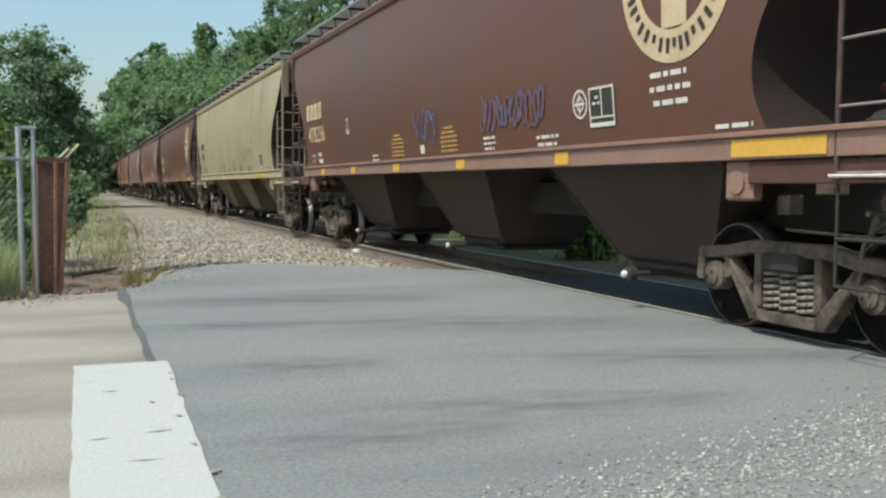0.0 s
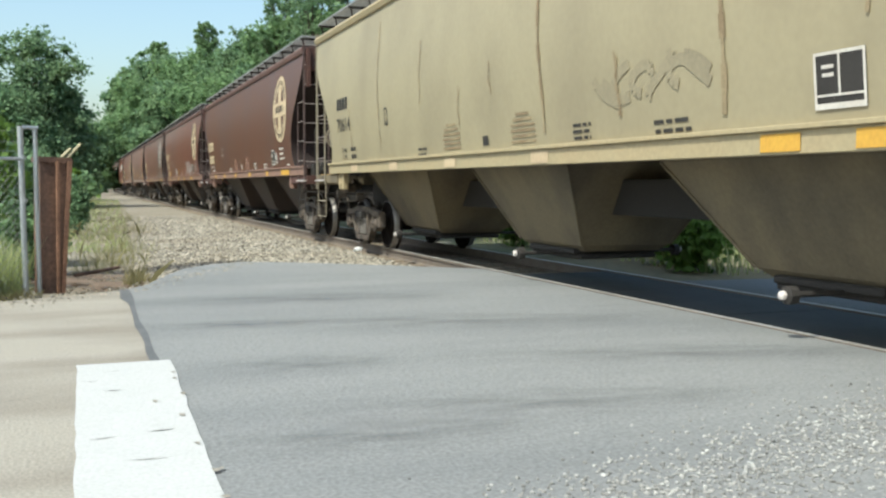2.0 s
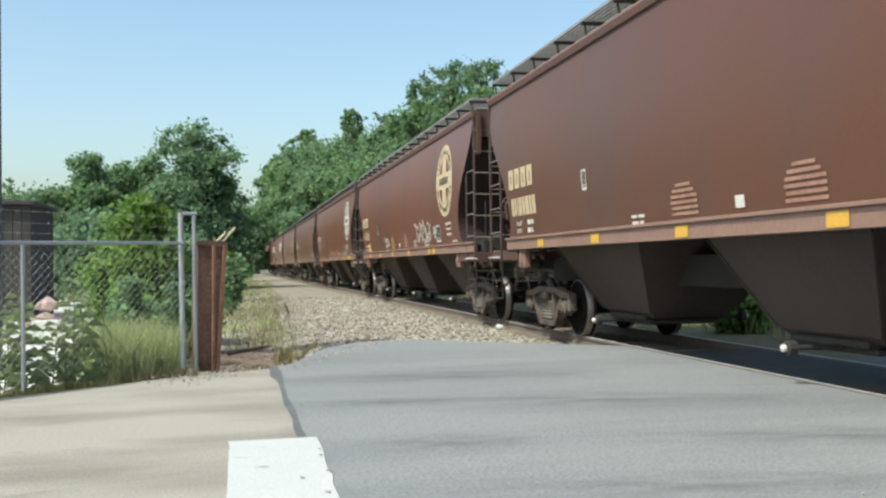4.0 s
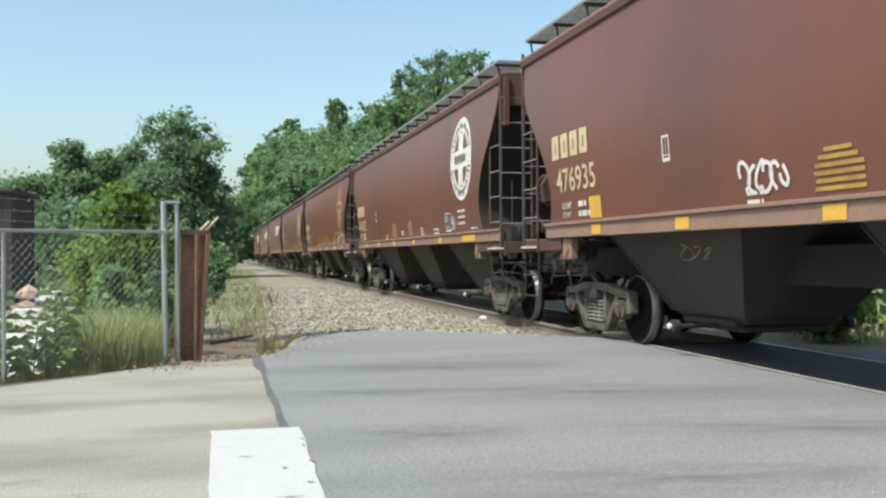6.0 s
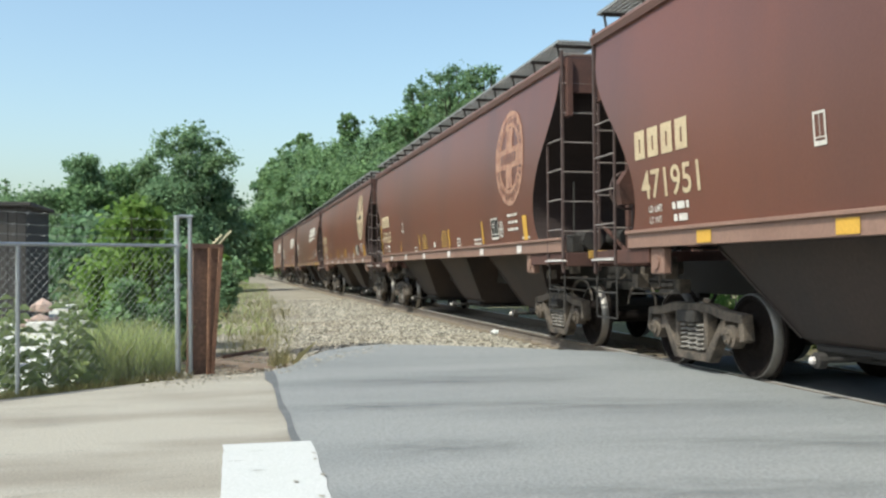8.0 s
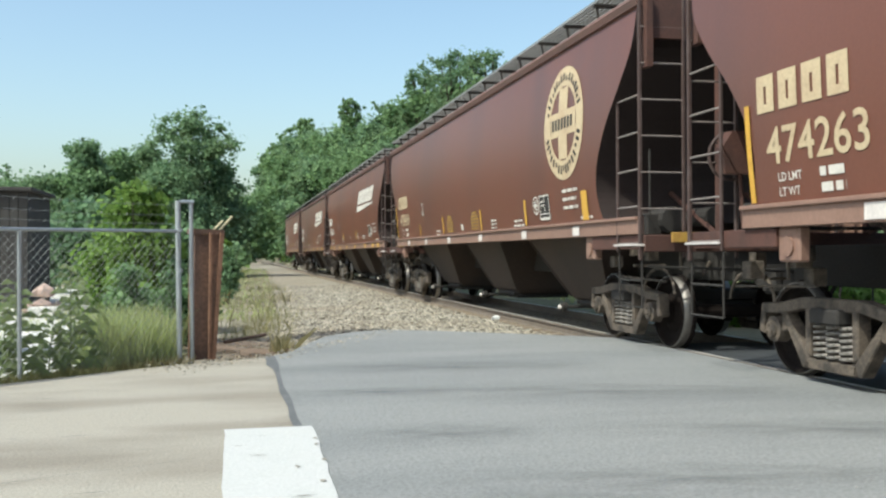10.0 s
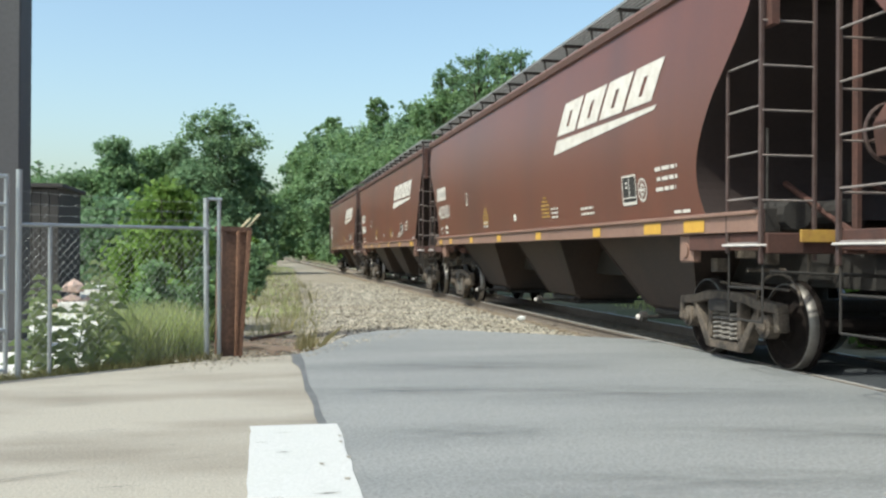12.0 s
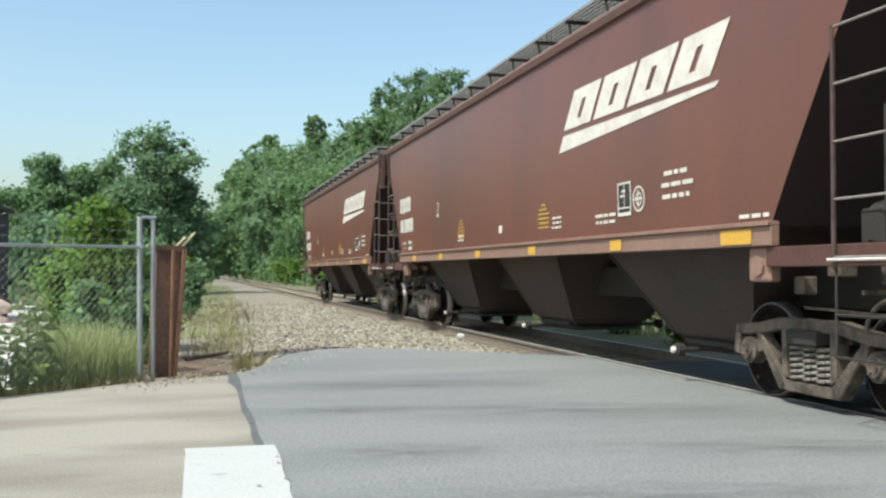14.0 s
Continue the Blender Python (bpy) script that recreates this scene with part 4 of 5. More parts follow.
# ---- ground, road and track ----
def build_ground():
    bm = bmesh.new()
    bmesh.ops.create_grid(bm, x_segments=120, y_segments=120, size=1.0)
    for v in bm.verts:
        x, y = v.co.x, v.co.y
        v.co.x, v.co.y = 900 * x * abs(x) ** 1.5, 900 * y * abs(y) ** 1.5 + 12
        v.co.z = -0.23 + 0.03 * noise.noise(Vector((v.co.x * 0.3, v.co.y * 0.3, 0)))
        if v.co.x > 14:
            v.co.z += min(9.0, (v.co.x - 14) * 0.13) * min(1, max(0, (v.co.y - 20) / 30))
    tagged(obj("ground", bm, SOIL), "dry soil with grass and weeds reaching the horizon", "ground", "", "structure")

    # old pavement and the newer asphalt slab, edge to edge
    old = bmesh.new()
    slab(old, [(-60, -36, 0), (0.43, -36, 0), (0.44, 11.08, 0), (-0.90, 10.28, 0), (-2.28, 9.15, 0), (-8.2, 4.7, 0), (-60, -12, 0)], (0, 0, -0.22))
    tagged(obj("road_old", old, OLD_ROAD), "bleached tan old pavement with cracks", "road", "", "structure")
    newer = bmesh.new()
    arc = [(0.44, 11.08), (0.69, 11.55), (0.98, 12.6), (1.31, 13.6), (1.76, 14.25), (2.3, 14.55), (3.0, 14.2), (3.9, 13.5), (3.9, -36), (0.43, -36)]
    slab(newer, [(x, y, 0.004) for x, y in arc[::-1]], (0, 0, -0.22))
    tagged(obj("road", newer, ASPHALT), "weathered grey asphalt road leading over the crossing", "road", "", "structure")
    ramp = bmesh.new()
    slab(ramp, [(3.9, -36, 0.004), (5.42, -36, -0.026), (5.42, 12.6, -0.026), (3.9, 13.5, 0.004)], (0, 0, -0.22))
    tagged(obj("road_approach", ramp, ASPHALT), "weathered grey asphalt dipping to the rail", "road", "", "structure")
    far = bmesh.new()
    slab(far, [(7.12, -30, -0.03), (60, -30, -0.03), (60, 8.0, -0.03), (14, 9.4, -0.03), (7.12, 10.2, -0.03)], (0, 0, -0.2))
    tagged(obj("road_far", far, ASPHALT), "grey asphalt road beyond the track", "road", "", "structure")
    # crossing panels between and beside the rails
    for x0, x1 in ((5.62, 6.95),):
        for k in range(9):
            p = bmesh.new()
            box(p, x0, x1, -8.0 + k * 2.2, -8.0 + k * 2.2 + 2.19, -0.19, -0.042, 0.01)
            tagged(obj("crossing_panel", p, CROSSING), "dark rubber panel between the rails", "crossing panel", "panels of the crossing", "structure")
    # the tar seam between the two pavements
    seam = bmesh.new()
    rg = random.Random(4)
    pts = []
    for k in range(40):
        y = 11.08 - k * 0.42
        pts.append((0.435 + rg.uniform(-0.012, 0.012), y, 0.05 + rg.uniform(-0.012, 0.02)))
    for (x0, y0, w0), (x1, y1, w1) in zip(pts, pts[1:]):
        k0, k1 = (1.3 if y0 > 10.2 else 0.5), (1.3 if y1 > 10.2 else 0.5)
        seam.faces.new([seam.verts.new(c) for c in ((x0 - w0 * k0, y0, 0.008), (x1 - w1 * k1, y1, 0.008), (x1 + w1 * k1, y1, 0.008), (x0 + w0 * k0, y0, 0.008))])
    bmesh.ops.remove_doubles(seam, verts=seam.verts[:], dist=0.0005)
    tagged(obj("road_seam", seam, STAIN), "dark tar seam between two pavements", "road seam", "", "structure")
    # stop line
    line = bmesh.new()
    prev = None
    for k in range(64):
        y = 6.48 - 0.2 * k
        e = [line.verts.new((-0.045 + rg.uniform(-0.006, 0.006), y, 0.012)), line.verts.new((0.535 - 0.0035 * k + rg.uniform(-0.008, 0.008), y, 0.012))]
        if prev:
            line.faces.new((e[0], e[1], prev[1], prev[0]))
        prev = e
    tagged(obj("stop_line", line, ROAD_WHITE), "worn thick white stop line painted on the road", "road marking", "", "structure")
    # cracks across the stop line and the old pavement
    crack = bmesh.new()
    for k in range(18):
        if k < 7:
            x, y, w = rg.uniform(-0.05, 0.3), rg.uniform(2.8, 6.3), rg.uniform(0.08, 0.25)
        else:
            x, y, w = rg.uniform(-2.4, 0.2), rg.uniform(3.0, 9.0), rg.uniform(0.08, 0.3)
        t = rg.uniform(0.003, 0.009)
        s = rg.uniform(-0.15, 0.15)
        crack.faces.new([crack.verts.new(c) for c in ((x, y, 0.016), (x + w * 0.5, y - t + s * w * 0.5, 0.016), (x + w, y + s * w, 0.016), (x + w * 0.5, y + t + s * w * 0.5, 0.016))])
    # a long joint across the old pavement and chipped edges of the stop line
    pts = [(-4.2 + 0.2 * k, 3.95 + 0.083 * k + rg.uniform(-0.02, 0.02)) for k in range(21)]
    for (x0, y0), (x1, y1) in zip(pts, pts[1:]):
        w = rg.uniform(0.001, 0.007)
        crack.faces.new([crack.verts.new(c) for c in ((x0, y0 - w, 0.009), (x1, y1 - w, 0.009), (x1, y1 + w, 0.009), (x0, y0 + w, 0.009))])
    chip = bmesh.new()
    for k in range(9):
        x, y = (rg.uniform(0.44, 0.52), rg.uniform(3.0, 6.4)) if k < 8 else (rg.uniform(-0.04, 0.4), rg.uniform(3.0, 6.4))
        n = 9
        vs = []
        for i in range(n):
            a = 2 * math.pi * i / n
            r = rg.uniform(0.006, 0.022)
            vs.append(chip.verts.new((x + r * math.cos(a), y + 1.5 * r * math.sin(a), 0.0165 + 0.0002 * k)))
        chip.faces.new(vs)
    tagged(obj("paint_chips", chip, OLD_ROAD), "bare chips worn through the stop line", "road wear", "", "stuff")
    tagged(obj("road_cracks", crack, CRACK), "short dark cracks in the pavement", "road cracks", "", "stuff")
    # dark stain on the asphalt
    for cx, cy, rx, ry, turn in ((1.36, 6.05, 0.75, 0.42, 0), (2.4, 4.55, 1.5, 0.45, -6), (3.1, 7.6, 2.2, 0.6, -10), (2.2, 9.6, 2.0, 0.6, -8), (3.9, 5.6, 1.9, 0.45, -12), (1.2, 8.0, 0.9, 0.3, -5), (1.3, 4.2, 1.0, 0.35, 0)):
        st = bmesh.new()
        st.faces.new([st.verts.new(c) for c in ((-1, -1, 0), (1, -1, 0), (1, 1, 0), (-1, 1, 0))])
        o = obj("road_stain", st, STAIN_SOFT)
        o.matrix_basis = pose(cx, cy, 0.009 + 0.001 * (cx % 0.7), 0, 0, turn) @ Matrix.Diagonal((rx, ry, 1, 1))
        tagged(o, "dark worn stain on the asphalt", "road stain", "", "structure")


def stone_bm(rg, size):
    bm = bmesh.new()
    bmesh.ops.create_icosphere(bm, subdivisions=1, radius=size)
    for v in bm.verts:
        v.co *= rg.uniform(0.65, 1.2)
        v.co.z *= 0.7
    return bm


def scatter_stones(name, label, n, place, sizes, material, seed):
    """Loose stones as one heap."""
    rg = random.Random(seed)
    base = []
    for k in range(6):
        b = stone_bm(rg, 1.0)
        b.verts.ensure_lookup_table()
        base.append(([v.co.copy() for v in b.verts], [[v.index for v in f.verts] for f in b.faces]))
        b.free()
    V, F = [], []
    for _ in range(n):
        x, y, z = place(rg)
        vs, fs = rg.choice(base)
        s = rg.uniform(*sizes)
        a = rg.uniform(0, 6.28)
        c, q = math.cos(a), math.sin(a)
        o = len(V)
        for v in vs:
            V.append((x + s * (v.x * c - v.y * q), y + s * (v.x * q + v.y * c), z + s * v.z))
        F += [tuple(o + i for i in f) for f in fs]
    me = bpy.data.meshes.new(name)
    me.from_pydata(V, [], F)
    me.materials.append(material)
    return tagged(new(name, me), label, name.replace("_", " "), "", "stuff")


def bed_height(x, y):
    """The ballast shoulder: flat by the ties, falling off to the side."""
    d = 4.95 - x
    z = -0.225 if d < 0.05 else -0.12 - min(0.07, 0.017 * d)
    return z


def build_track():
    bed = bmesh.new()
    xs = [-0.6, 0.3, 1.2, 2.2, 3.2, 4.2, 4.75, 4.95, 6.28, 7.6, 9.0, 10.5]
    ys = [10.2 + 0.8 * k for k in range(60)] + [60 + 12 * k for k in range(40)]
    grid = []
    for y in ys:
        row = []
        for x in xs:
            left = 4.95 - (4.95 - x) * (1.0 if y < 18 else max(0.55, 1 - (y - 18) * 0.006)) if x < 4.95 else x
            z = bed_height(x, y) if x < 7.7 else -0.16 - 0.07 * (x - 7.7)
            if y > 11.5:
                z += 0.03 * noise.noise(Vector((left * 1.7, y * 1.7, 0)))
            row.append(bed.verts.new((left, y, z if y > 11.5 else z - 0.02)))
        grid.append(row)
    for a, b in zip(grid, grid[1:]):
        for i in range(len(xs) - 1):
            bed.faces.new((a[i], a[i + 1], b[i + 1], b[i]))
    tagged(obj("ballast_bed", bed, BALLAST_BED, smooth=True), "pale gravel ballast beside the track", "ballast", "", "structure")

    def near(rg):
        y = 11.0 + 30 * rg.random() ** 2.0
        edge = 0.25 + 0.036 * y if y > 15 else 0.2
        x = edge + (4.95 - edge) * rg.random() ** 0.9 - (abs(rg.gauss(0, 0.55)) if rg.random() < 0.25 else 0)
        if y < 14.2 and x < 5.2:
            lim = 11.3 if x < 0.8 else (14.15 if x < 3.3 else 13.3)
            y = max(y, lim + rg.uniform(-0.1, 0.3))
        return x, y, bed_height(x, y) + 0.015
    scatter_stones("ballast_stones", "loose pale grey and tan ballast stones", 30000, near, (0.010, 0.042), BALLAST, 5)

    def shoulder(rg):
        y = 12.4 + 40 * rg.random() ** 1.6
        x = rg.choice((rg.uniform(4.8, 5.45), rg.uniform(5.6, 6.9)))
        return x, y, -0.23
    scatter_stones("track_ballast", "ballast between the ties, coloured dark for shade", 7000, shoulder, (0.02, 0.045), DARK_BALLAST, 6)

    def road_grit(rg):
        x, y = rg.uniform(1.2, 4.9), rg.gauss(2.6, 0.5)
        y = 2.2 + 0.35 * x + rg.gauss(0, 0.28) if rg.random() < 0.7 else rg.uniform(0.5, 3.3)
        return x, y, 0.008
    scatter_stones("road_gravel", "loose gravel spilled on the road", 5200, road_grit, (0.004, 0.013), GRIT, 7)

    def kerb_grit(rg):
        x = rg.uniform(-0.9, 2.4)
        y = (9.95 + 0.75 * (x + 0.9) if x < 0.6 else 11.2 + 1.7 * (x - 0.6)) + rg.gauss(0.12, 0.26)
        return x, min(y, 14.2), 0.0
    scatter_stones("edge_gravel", "stones along the road's broken edge", 520, kerb_grit, (0.006, 0.022), BALLAST, 8)

    # rails, with a polished head
    prof = [(-0.07, -0.17), (-0.07, -0.155), (-0.012, -0.14), (-0.010, -0.045), (-0.036, -0.035), (-0.036, -0.004), (-0.028, 0.0),
            (0.028, 0.0), (0.036, -0.004), (0.036, -0.035), (0.010, -0.045), (0.012, -0.14), (0.07, -0.155), (0.07, -0.17)]
    for s in (-1, 1):
        x = TRACK_X + s * 0.753
        bm = bmesh.new()
        slab(bm, [(x + a, -60, b + TRACK_Z) for a, b in prof], (0, 700, 0))
        bmesh.ops.recalc_face_normals(bm, faces=bm.faces[:])
        rail = tagged(obj("rail", bm, RUST_RAIL), "rusty steel rail with a polished head", "rail", "rails of the track")
        hd = bmesh.new()
        box(hd, x - 0.026, x + 0.026, -60, 640, TRACK_Z, TRACK_Z + 0.003)
        part("rail_head", hd, RAIL_TOP, rail, "polished running surface")
    tie = bmesh.new()
    box(tie, -1.28, 1.28, -0.115, 0.115, -0.33, -0.165, 0.012)
    me = None
    for k in range(150):
        y = 12.75 + 0.52 * k
        if me is None:
            t = obj("railway_tie", tie, TIE)
            me = t.data
        else:
            t = new("railway_tie", me)
        t.matrix_basis = pose(TRACK_X + random.uniform(-0.03, 0.03), y, 0.012 + TRACK_Z, 0, 0, random.uniform(-0.6, 0.6))
        tagged(t, "weathered timber railway tie in the ballast", "railway tie", "ties under the rails")
    soil = bmesh.new()
    soil.faces.new([soil.verts.new(c) for c in ((-1, -1, 0), (1, -1, 0), (1, 1, 0), (-1, 1, 0))])
    o = obj("bare_soil", soil, BARE_SOIL)
    o.matrix_basis = pose(0.25, 13.4, -0.125, 0, 0, 12) @ Matrix.Diagonal((1.0, 2.4, 1, 1))
    tagged(o, "bare brown soil patch among the ballast", "soil patch", "", "structure")
    # a pale stone lying on the tie ends
    rg = random.Random(3)
    s = stone_bm(rg, 0.09)
    o = obj("white_stone", s, WHITE_PAINT)
    o.matrix_basis = pose(4.95, 17.6, -0.06)
    tagged(o, "single white stone lying by the rail", "stone")


# ---- plants ----
def leaf_cloud(name, centres, n, size, seed, material, parent=None, flat=0.0):
    """Many small folded leaf sprays about the given clump centres (x, y, z, radius)."""
    rg = np.random.RandomState(seed)
    cs = np.array(centres)
    w = cs[:, 3] ** 2.2
    pick = rg.choice(len(cs), n, p=w / w.sum())
    d = rg.normal(size=(n, 3))
    d /= np.linalg.norm(d, axis=1)[:, None]
    r = cs[pick, 3] * np.minimum(1.7, np.abs(rg.normal(size=n)) * 0.80)
    p = cs[pick, :3] + d * r[:, None] * np.array([1, 1, 0.85])
    out = d * 0.55 + rg.normal(scale=0.75, size=(n, 3)) + np.array([0, 0, 0.45])
    out /= np.linalg.norm(out, axis=1)[:, None]
    a = np.cross(out, rg.normal(size=(n, 3)))
    a /= np.linalg.norm(a, axis=1)[:, None]
    b = np.cross(out, a)
    s = size * rg.uniform(0.5, 1.25, n)[:, None]
    tip = p + a * s
    quad = np.stack([p - a * s * 0.75, p + b * s * 0.55 + out * s * 0.18, tip, p - b * s * 0.55 + out * s * 0.18], 1).reshape(-1, 3)
    me = bpy.data.meshes.new(name)
    me.vertices.add(len(quad))
    me.vertices.foreach_set("co", quad.ravel())
    me.loops.add(4 * n)
    me.loops.foreach_set("vertex_index", np.arange(4 * n))
    me.polygons.add(n)
    me.polygons.foreach_set("loop_start", np.arange(n) * 4)
    me.materials.append(material)
    me.update(calc_edges=True)
    o = new(name, me)
    if parent is not None:
        o.parent = parent
    return o


def tree(h, spread, seed, material, leaves=6500, size=0.34, low=0.25, label="", gaps=0.5, clump=1.0):
    """A tapered trunk with forking limbs and a ragged crown of leaf sprays."""
    rg = random.Random(seed)
    root = new("tree")
    root.empty_display_size = 0.4
    tagged(root, label or "leafy green tree with a ragged crown", "tree", "trees along the railway")
    bm = bmesh.new()
    base = Vector((0, 0, -0.4))
    top = Vector((rg.uniform(-0.4, 0.4), rg.uniform(-0.4, 0.4), h * 0.55))
    r0 = 0.022 * h + 0.05
    rod(bm, base, top * 0.5, r0, 8, r0 * 0.75)
    rod(bm, top * 0.5, top, r0 * 0.75, 8, r0 * 0.45)
    cs = []
    n = int(18 + 12 * gaps)
    for i in range(n):
        k = low + (1 - low) * (i + rg.random()) / n
        a = i * 2.4 + rg.uniform(-0.5, 0.5)
        t = (k - low) / (1 - low)
        env = spread * max(0.12, math.sqrt(max(0.0, 1 - ((t - 0.38) / 0.64) ** 2)))
        wide = env * rg.uniform(0.45, 0.92)
        tipz = h * (low + (0.93 - low) * t)
        tip = Vector((math.cos(a) * wide, math.sin(a) * wide, tipz))
        start = top * min(1, max(0.25, k * 0.9))
        mid = (start + tip) / 2 + Vector((0, 0, 0.05 * h))
        rod(bm, start, mid, r0 * 0.35, 5, r0 * 0.22, False)
        rod(bm, mid, tip, r0 * 0.22, 5, r0 * 0.07, False)
        rr = spread * rg.uniform(0.22, 0.36) * clump
        cs.append((*tip, rr))
        for _ in range(5):
            o = Vector((rg.gauss(0, 1), rg.gauss(0, 1), rg.gauss(0, 0.6))) * rr * 0.85
            cs.append((*(tip + o), rr * rg.uniform(0.45, 0.8)))
    cs.append((top.x, top.y, h * 0.88, spread * 0.38 * clump))
    part("trunk", bm, BARK, root)
    leaf_cloud("crown", cs, leaves, size, seed, material, root)
    return root


def ground_at(x, y):
    z = -0.16
    if x > 14:
        z += min(9.0, (x - 14) * 0.13) * min(1, max(0, (y - 20) / 30))
    return z


def ahead(px, dist):
    """A spot on the ground at a bearing (degrees to the right of the track) and a distance."""
    return dist * math.sin(radians(px)), dist * math.cos(radians(px))


def build_trees():
    # bearing right of the track, distance, top above eye level per unit distance, spread, leaves
    left = [(-2.3, 60, 0.150, 2.5), (-0.7, 63, 0.078, 1.5), (-1.4, 61, 0.105, 1.8), (-4.7, 62, 0.112, 2.1), (-6.3, 62, 0.107, 2.0), (-8.1, 60, 0.119, 1.5),
            (-10.4, 60, 0.078, 2.4), (-12.6, 58, 0.066, 2.6), (-15.5, 58, 0.066, 2.8), (-0.2, 85, 0.055, 2.0), (0.8, 130, 0.060, 3.0), (1.3, 170, 0.062, 3.4), (-3.4, 58, 0.09, 2.5), (-8.0, 59, 0.085, 2.0), (-19, 58, 0.066, 3.2), (-24, 58, 0.07, 3.4)]
    right = [(2.1, 250, 0.100, 4.2), (2.9, 225, 0.120, 5.2), (3.7, 200, 0.130, 6.0), (5.0, 165, 0.134, 6.0), (6.2, 150, 0.138, 5.5), (7.6, 130, 0.140, 5.2),
             (9.0, 112, 0.152, 4.6), (10.2, 100, 0.168, 3.8), (11.8, 92, 0.182, 3.6), (13.4, 88, 0.192, 3.6), (15.2, 84, 0.196, 3.4), (16.8, 80, 0.196, 3.4),
             (18.5, 78, 0.19, 4.2), (21, 76, 0.19, 4.2), (24, 72, 0.18, 4.2), (28, 68, 0.17, 4.2), (32, 62, 0.16, 4.2), (37, 56, 0.15, 4.2), (43, 50, 0.15, 4.2)]
    airy = [(11.3, 93, 0.206, 2.6), (13.3, 87, 0.229, 3.3), (15.3, 85, 0.230, 3.4), (9.2, 111, 0.170, 2.4)]
    front = [(3.0, 190, 0.085, 4.4), (3.8, 165, 0.10, 5.5), (5.2, 135, 0.105, 5.0), (6.8, 112, 0.11, 4.6), (8.6, 95, 0.115, 4.2), (10.6, 84, 0.12, 4.0),
             (13.0, 74, 0.125, 4.0), (16, 66, 0.13, 3.8), (20, 58, 0.13, 3.6), (25, 50, 0.13, 3.4), (31, 44, 0.12, 3.2), (38, 38, 0.12, 3.0), (46, 34, 0.12, 3.0)]
    tufts = [(4.35, 172, 0.152, 2.0), (7.0, 132, 0.174, 1.5), (6.9, 131, 0.156, 1.1)]
    seed = 10
    for group, m, low, lab in ((left, LEAF_DARK, 0.12, "dense dark green tree behind the yard"), (right, LEAF_MID, 0.12, "tall leafy tree on the wooded slope"),
                               (front, LEAF_MID, 0.06, "lower tree at the foot of the wooded slope")):
        for b, d, k, sp in group:
            seed += 1
            x, y = ahead(b, d)
            z = ground_at(x, y)
            h = 1.17 + k * d - z
            t = tree(h, sp, seed, m if seed % 3 else LEAF_DARK if m is LEAF_MID else LEAF_MID, 22000 if group is left else 15000, (0.0017 if group is left else 0.0023) * d + 0.05, low, lab)
            t.matrix_basis = pose(x, y, z, 0, 0, seed * 47 % 360)
    for b, d, k, sp in airy:
        seed += 1
        x, y = ahead(b, d)
        z = ground_at(x, y)
        t = tree(1.17 + k * d - z, sp, seed, LEAF_DARK, 6500, 0.0019 * d, 0.62, "tall open-crowned tree with sky showing between its limbs", 0.2, 0.62)
        t.matrix_basis = pose(x, y, z, 0, 0, seed * 47 % 360)
    for b, d, k, sp in tufts:
        seed += 1
        x, y = ahead(b, d)
        z = ground_at(x, y)
        t = tree(1.17 + k * d - z, sp, seed, LEAF_MID, 2600, 0.0021 * d, 0.80, "thin tall tree rising above the wood", 0.0, 0.8)
        t.matrix_basis = pose(x, y, z)
    # a small conifer in the distance
    x, y = ahead(-12.1, 100)
    con = new("conifer")
    tagged(con, "small dark conifer in the distance", "tree", "trees along the railway")
    bm = bmesh.new()
    rod(bm, (0, 0, -0.3), (0, 0, 10.2), 0.18, 7, 0.03)
    part("trunk", bm, BARK, con)
    leaf_cloud("crown", [(0, 0, 2.4 + 0.75 * k, 1.7 - 0.145 * k) for k in range(11)], 2600, 0.3, 77, LEAF_DARK, con)
    con.matrix_basis = pose(x, y, -0.16)


def bush(x, y, h, spread, seed, material, n=3000, size=0.09, label="leafy green bush growing by the track", stems=8):
    root = new("bush")
    root.empty_display_size = 0.2
    tagged(root, label, "bush", "bushes by the railway")
    rg = random.Random(seed)
    bm = bmesh.new()
    cs = []
    for k in range(stems):
        a = rg.uniform(0, 6.28)
        tip = Vector((math.cos(a) * spread * rg.uniform(0.1, 0.8), math.sin(a) * spread * rg.uniform(0.1, 0.8), h * rg.uniform(0.55, 0.95)))
        rod(bm, (0, 0, -0.1), tip, 0.02, 5, 0.006, False)
        for q in (0.35, 0.65, 0.95):
            p = tip * q
            cs.append((p.x + rg.gauss(0, 0.08), p.y + rg.gauss(0, 0.08), max(0.15, p.z), spread * rg.uniform(0.22, 0.40)))
    part("stem", bm, BARK, root)
    leaf_cloud("leaves", cs, n, size, seed, material, root)
    root.matrix_basis = pose(x, y, ground_at(x, y))
    return root


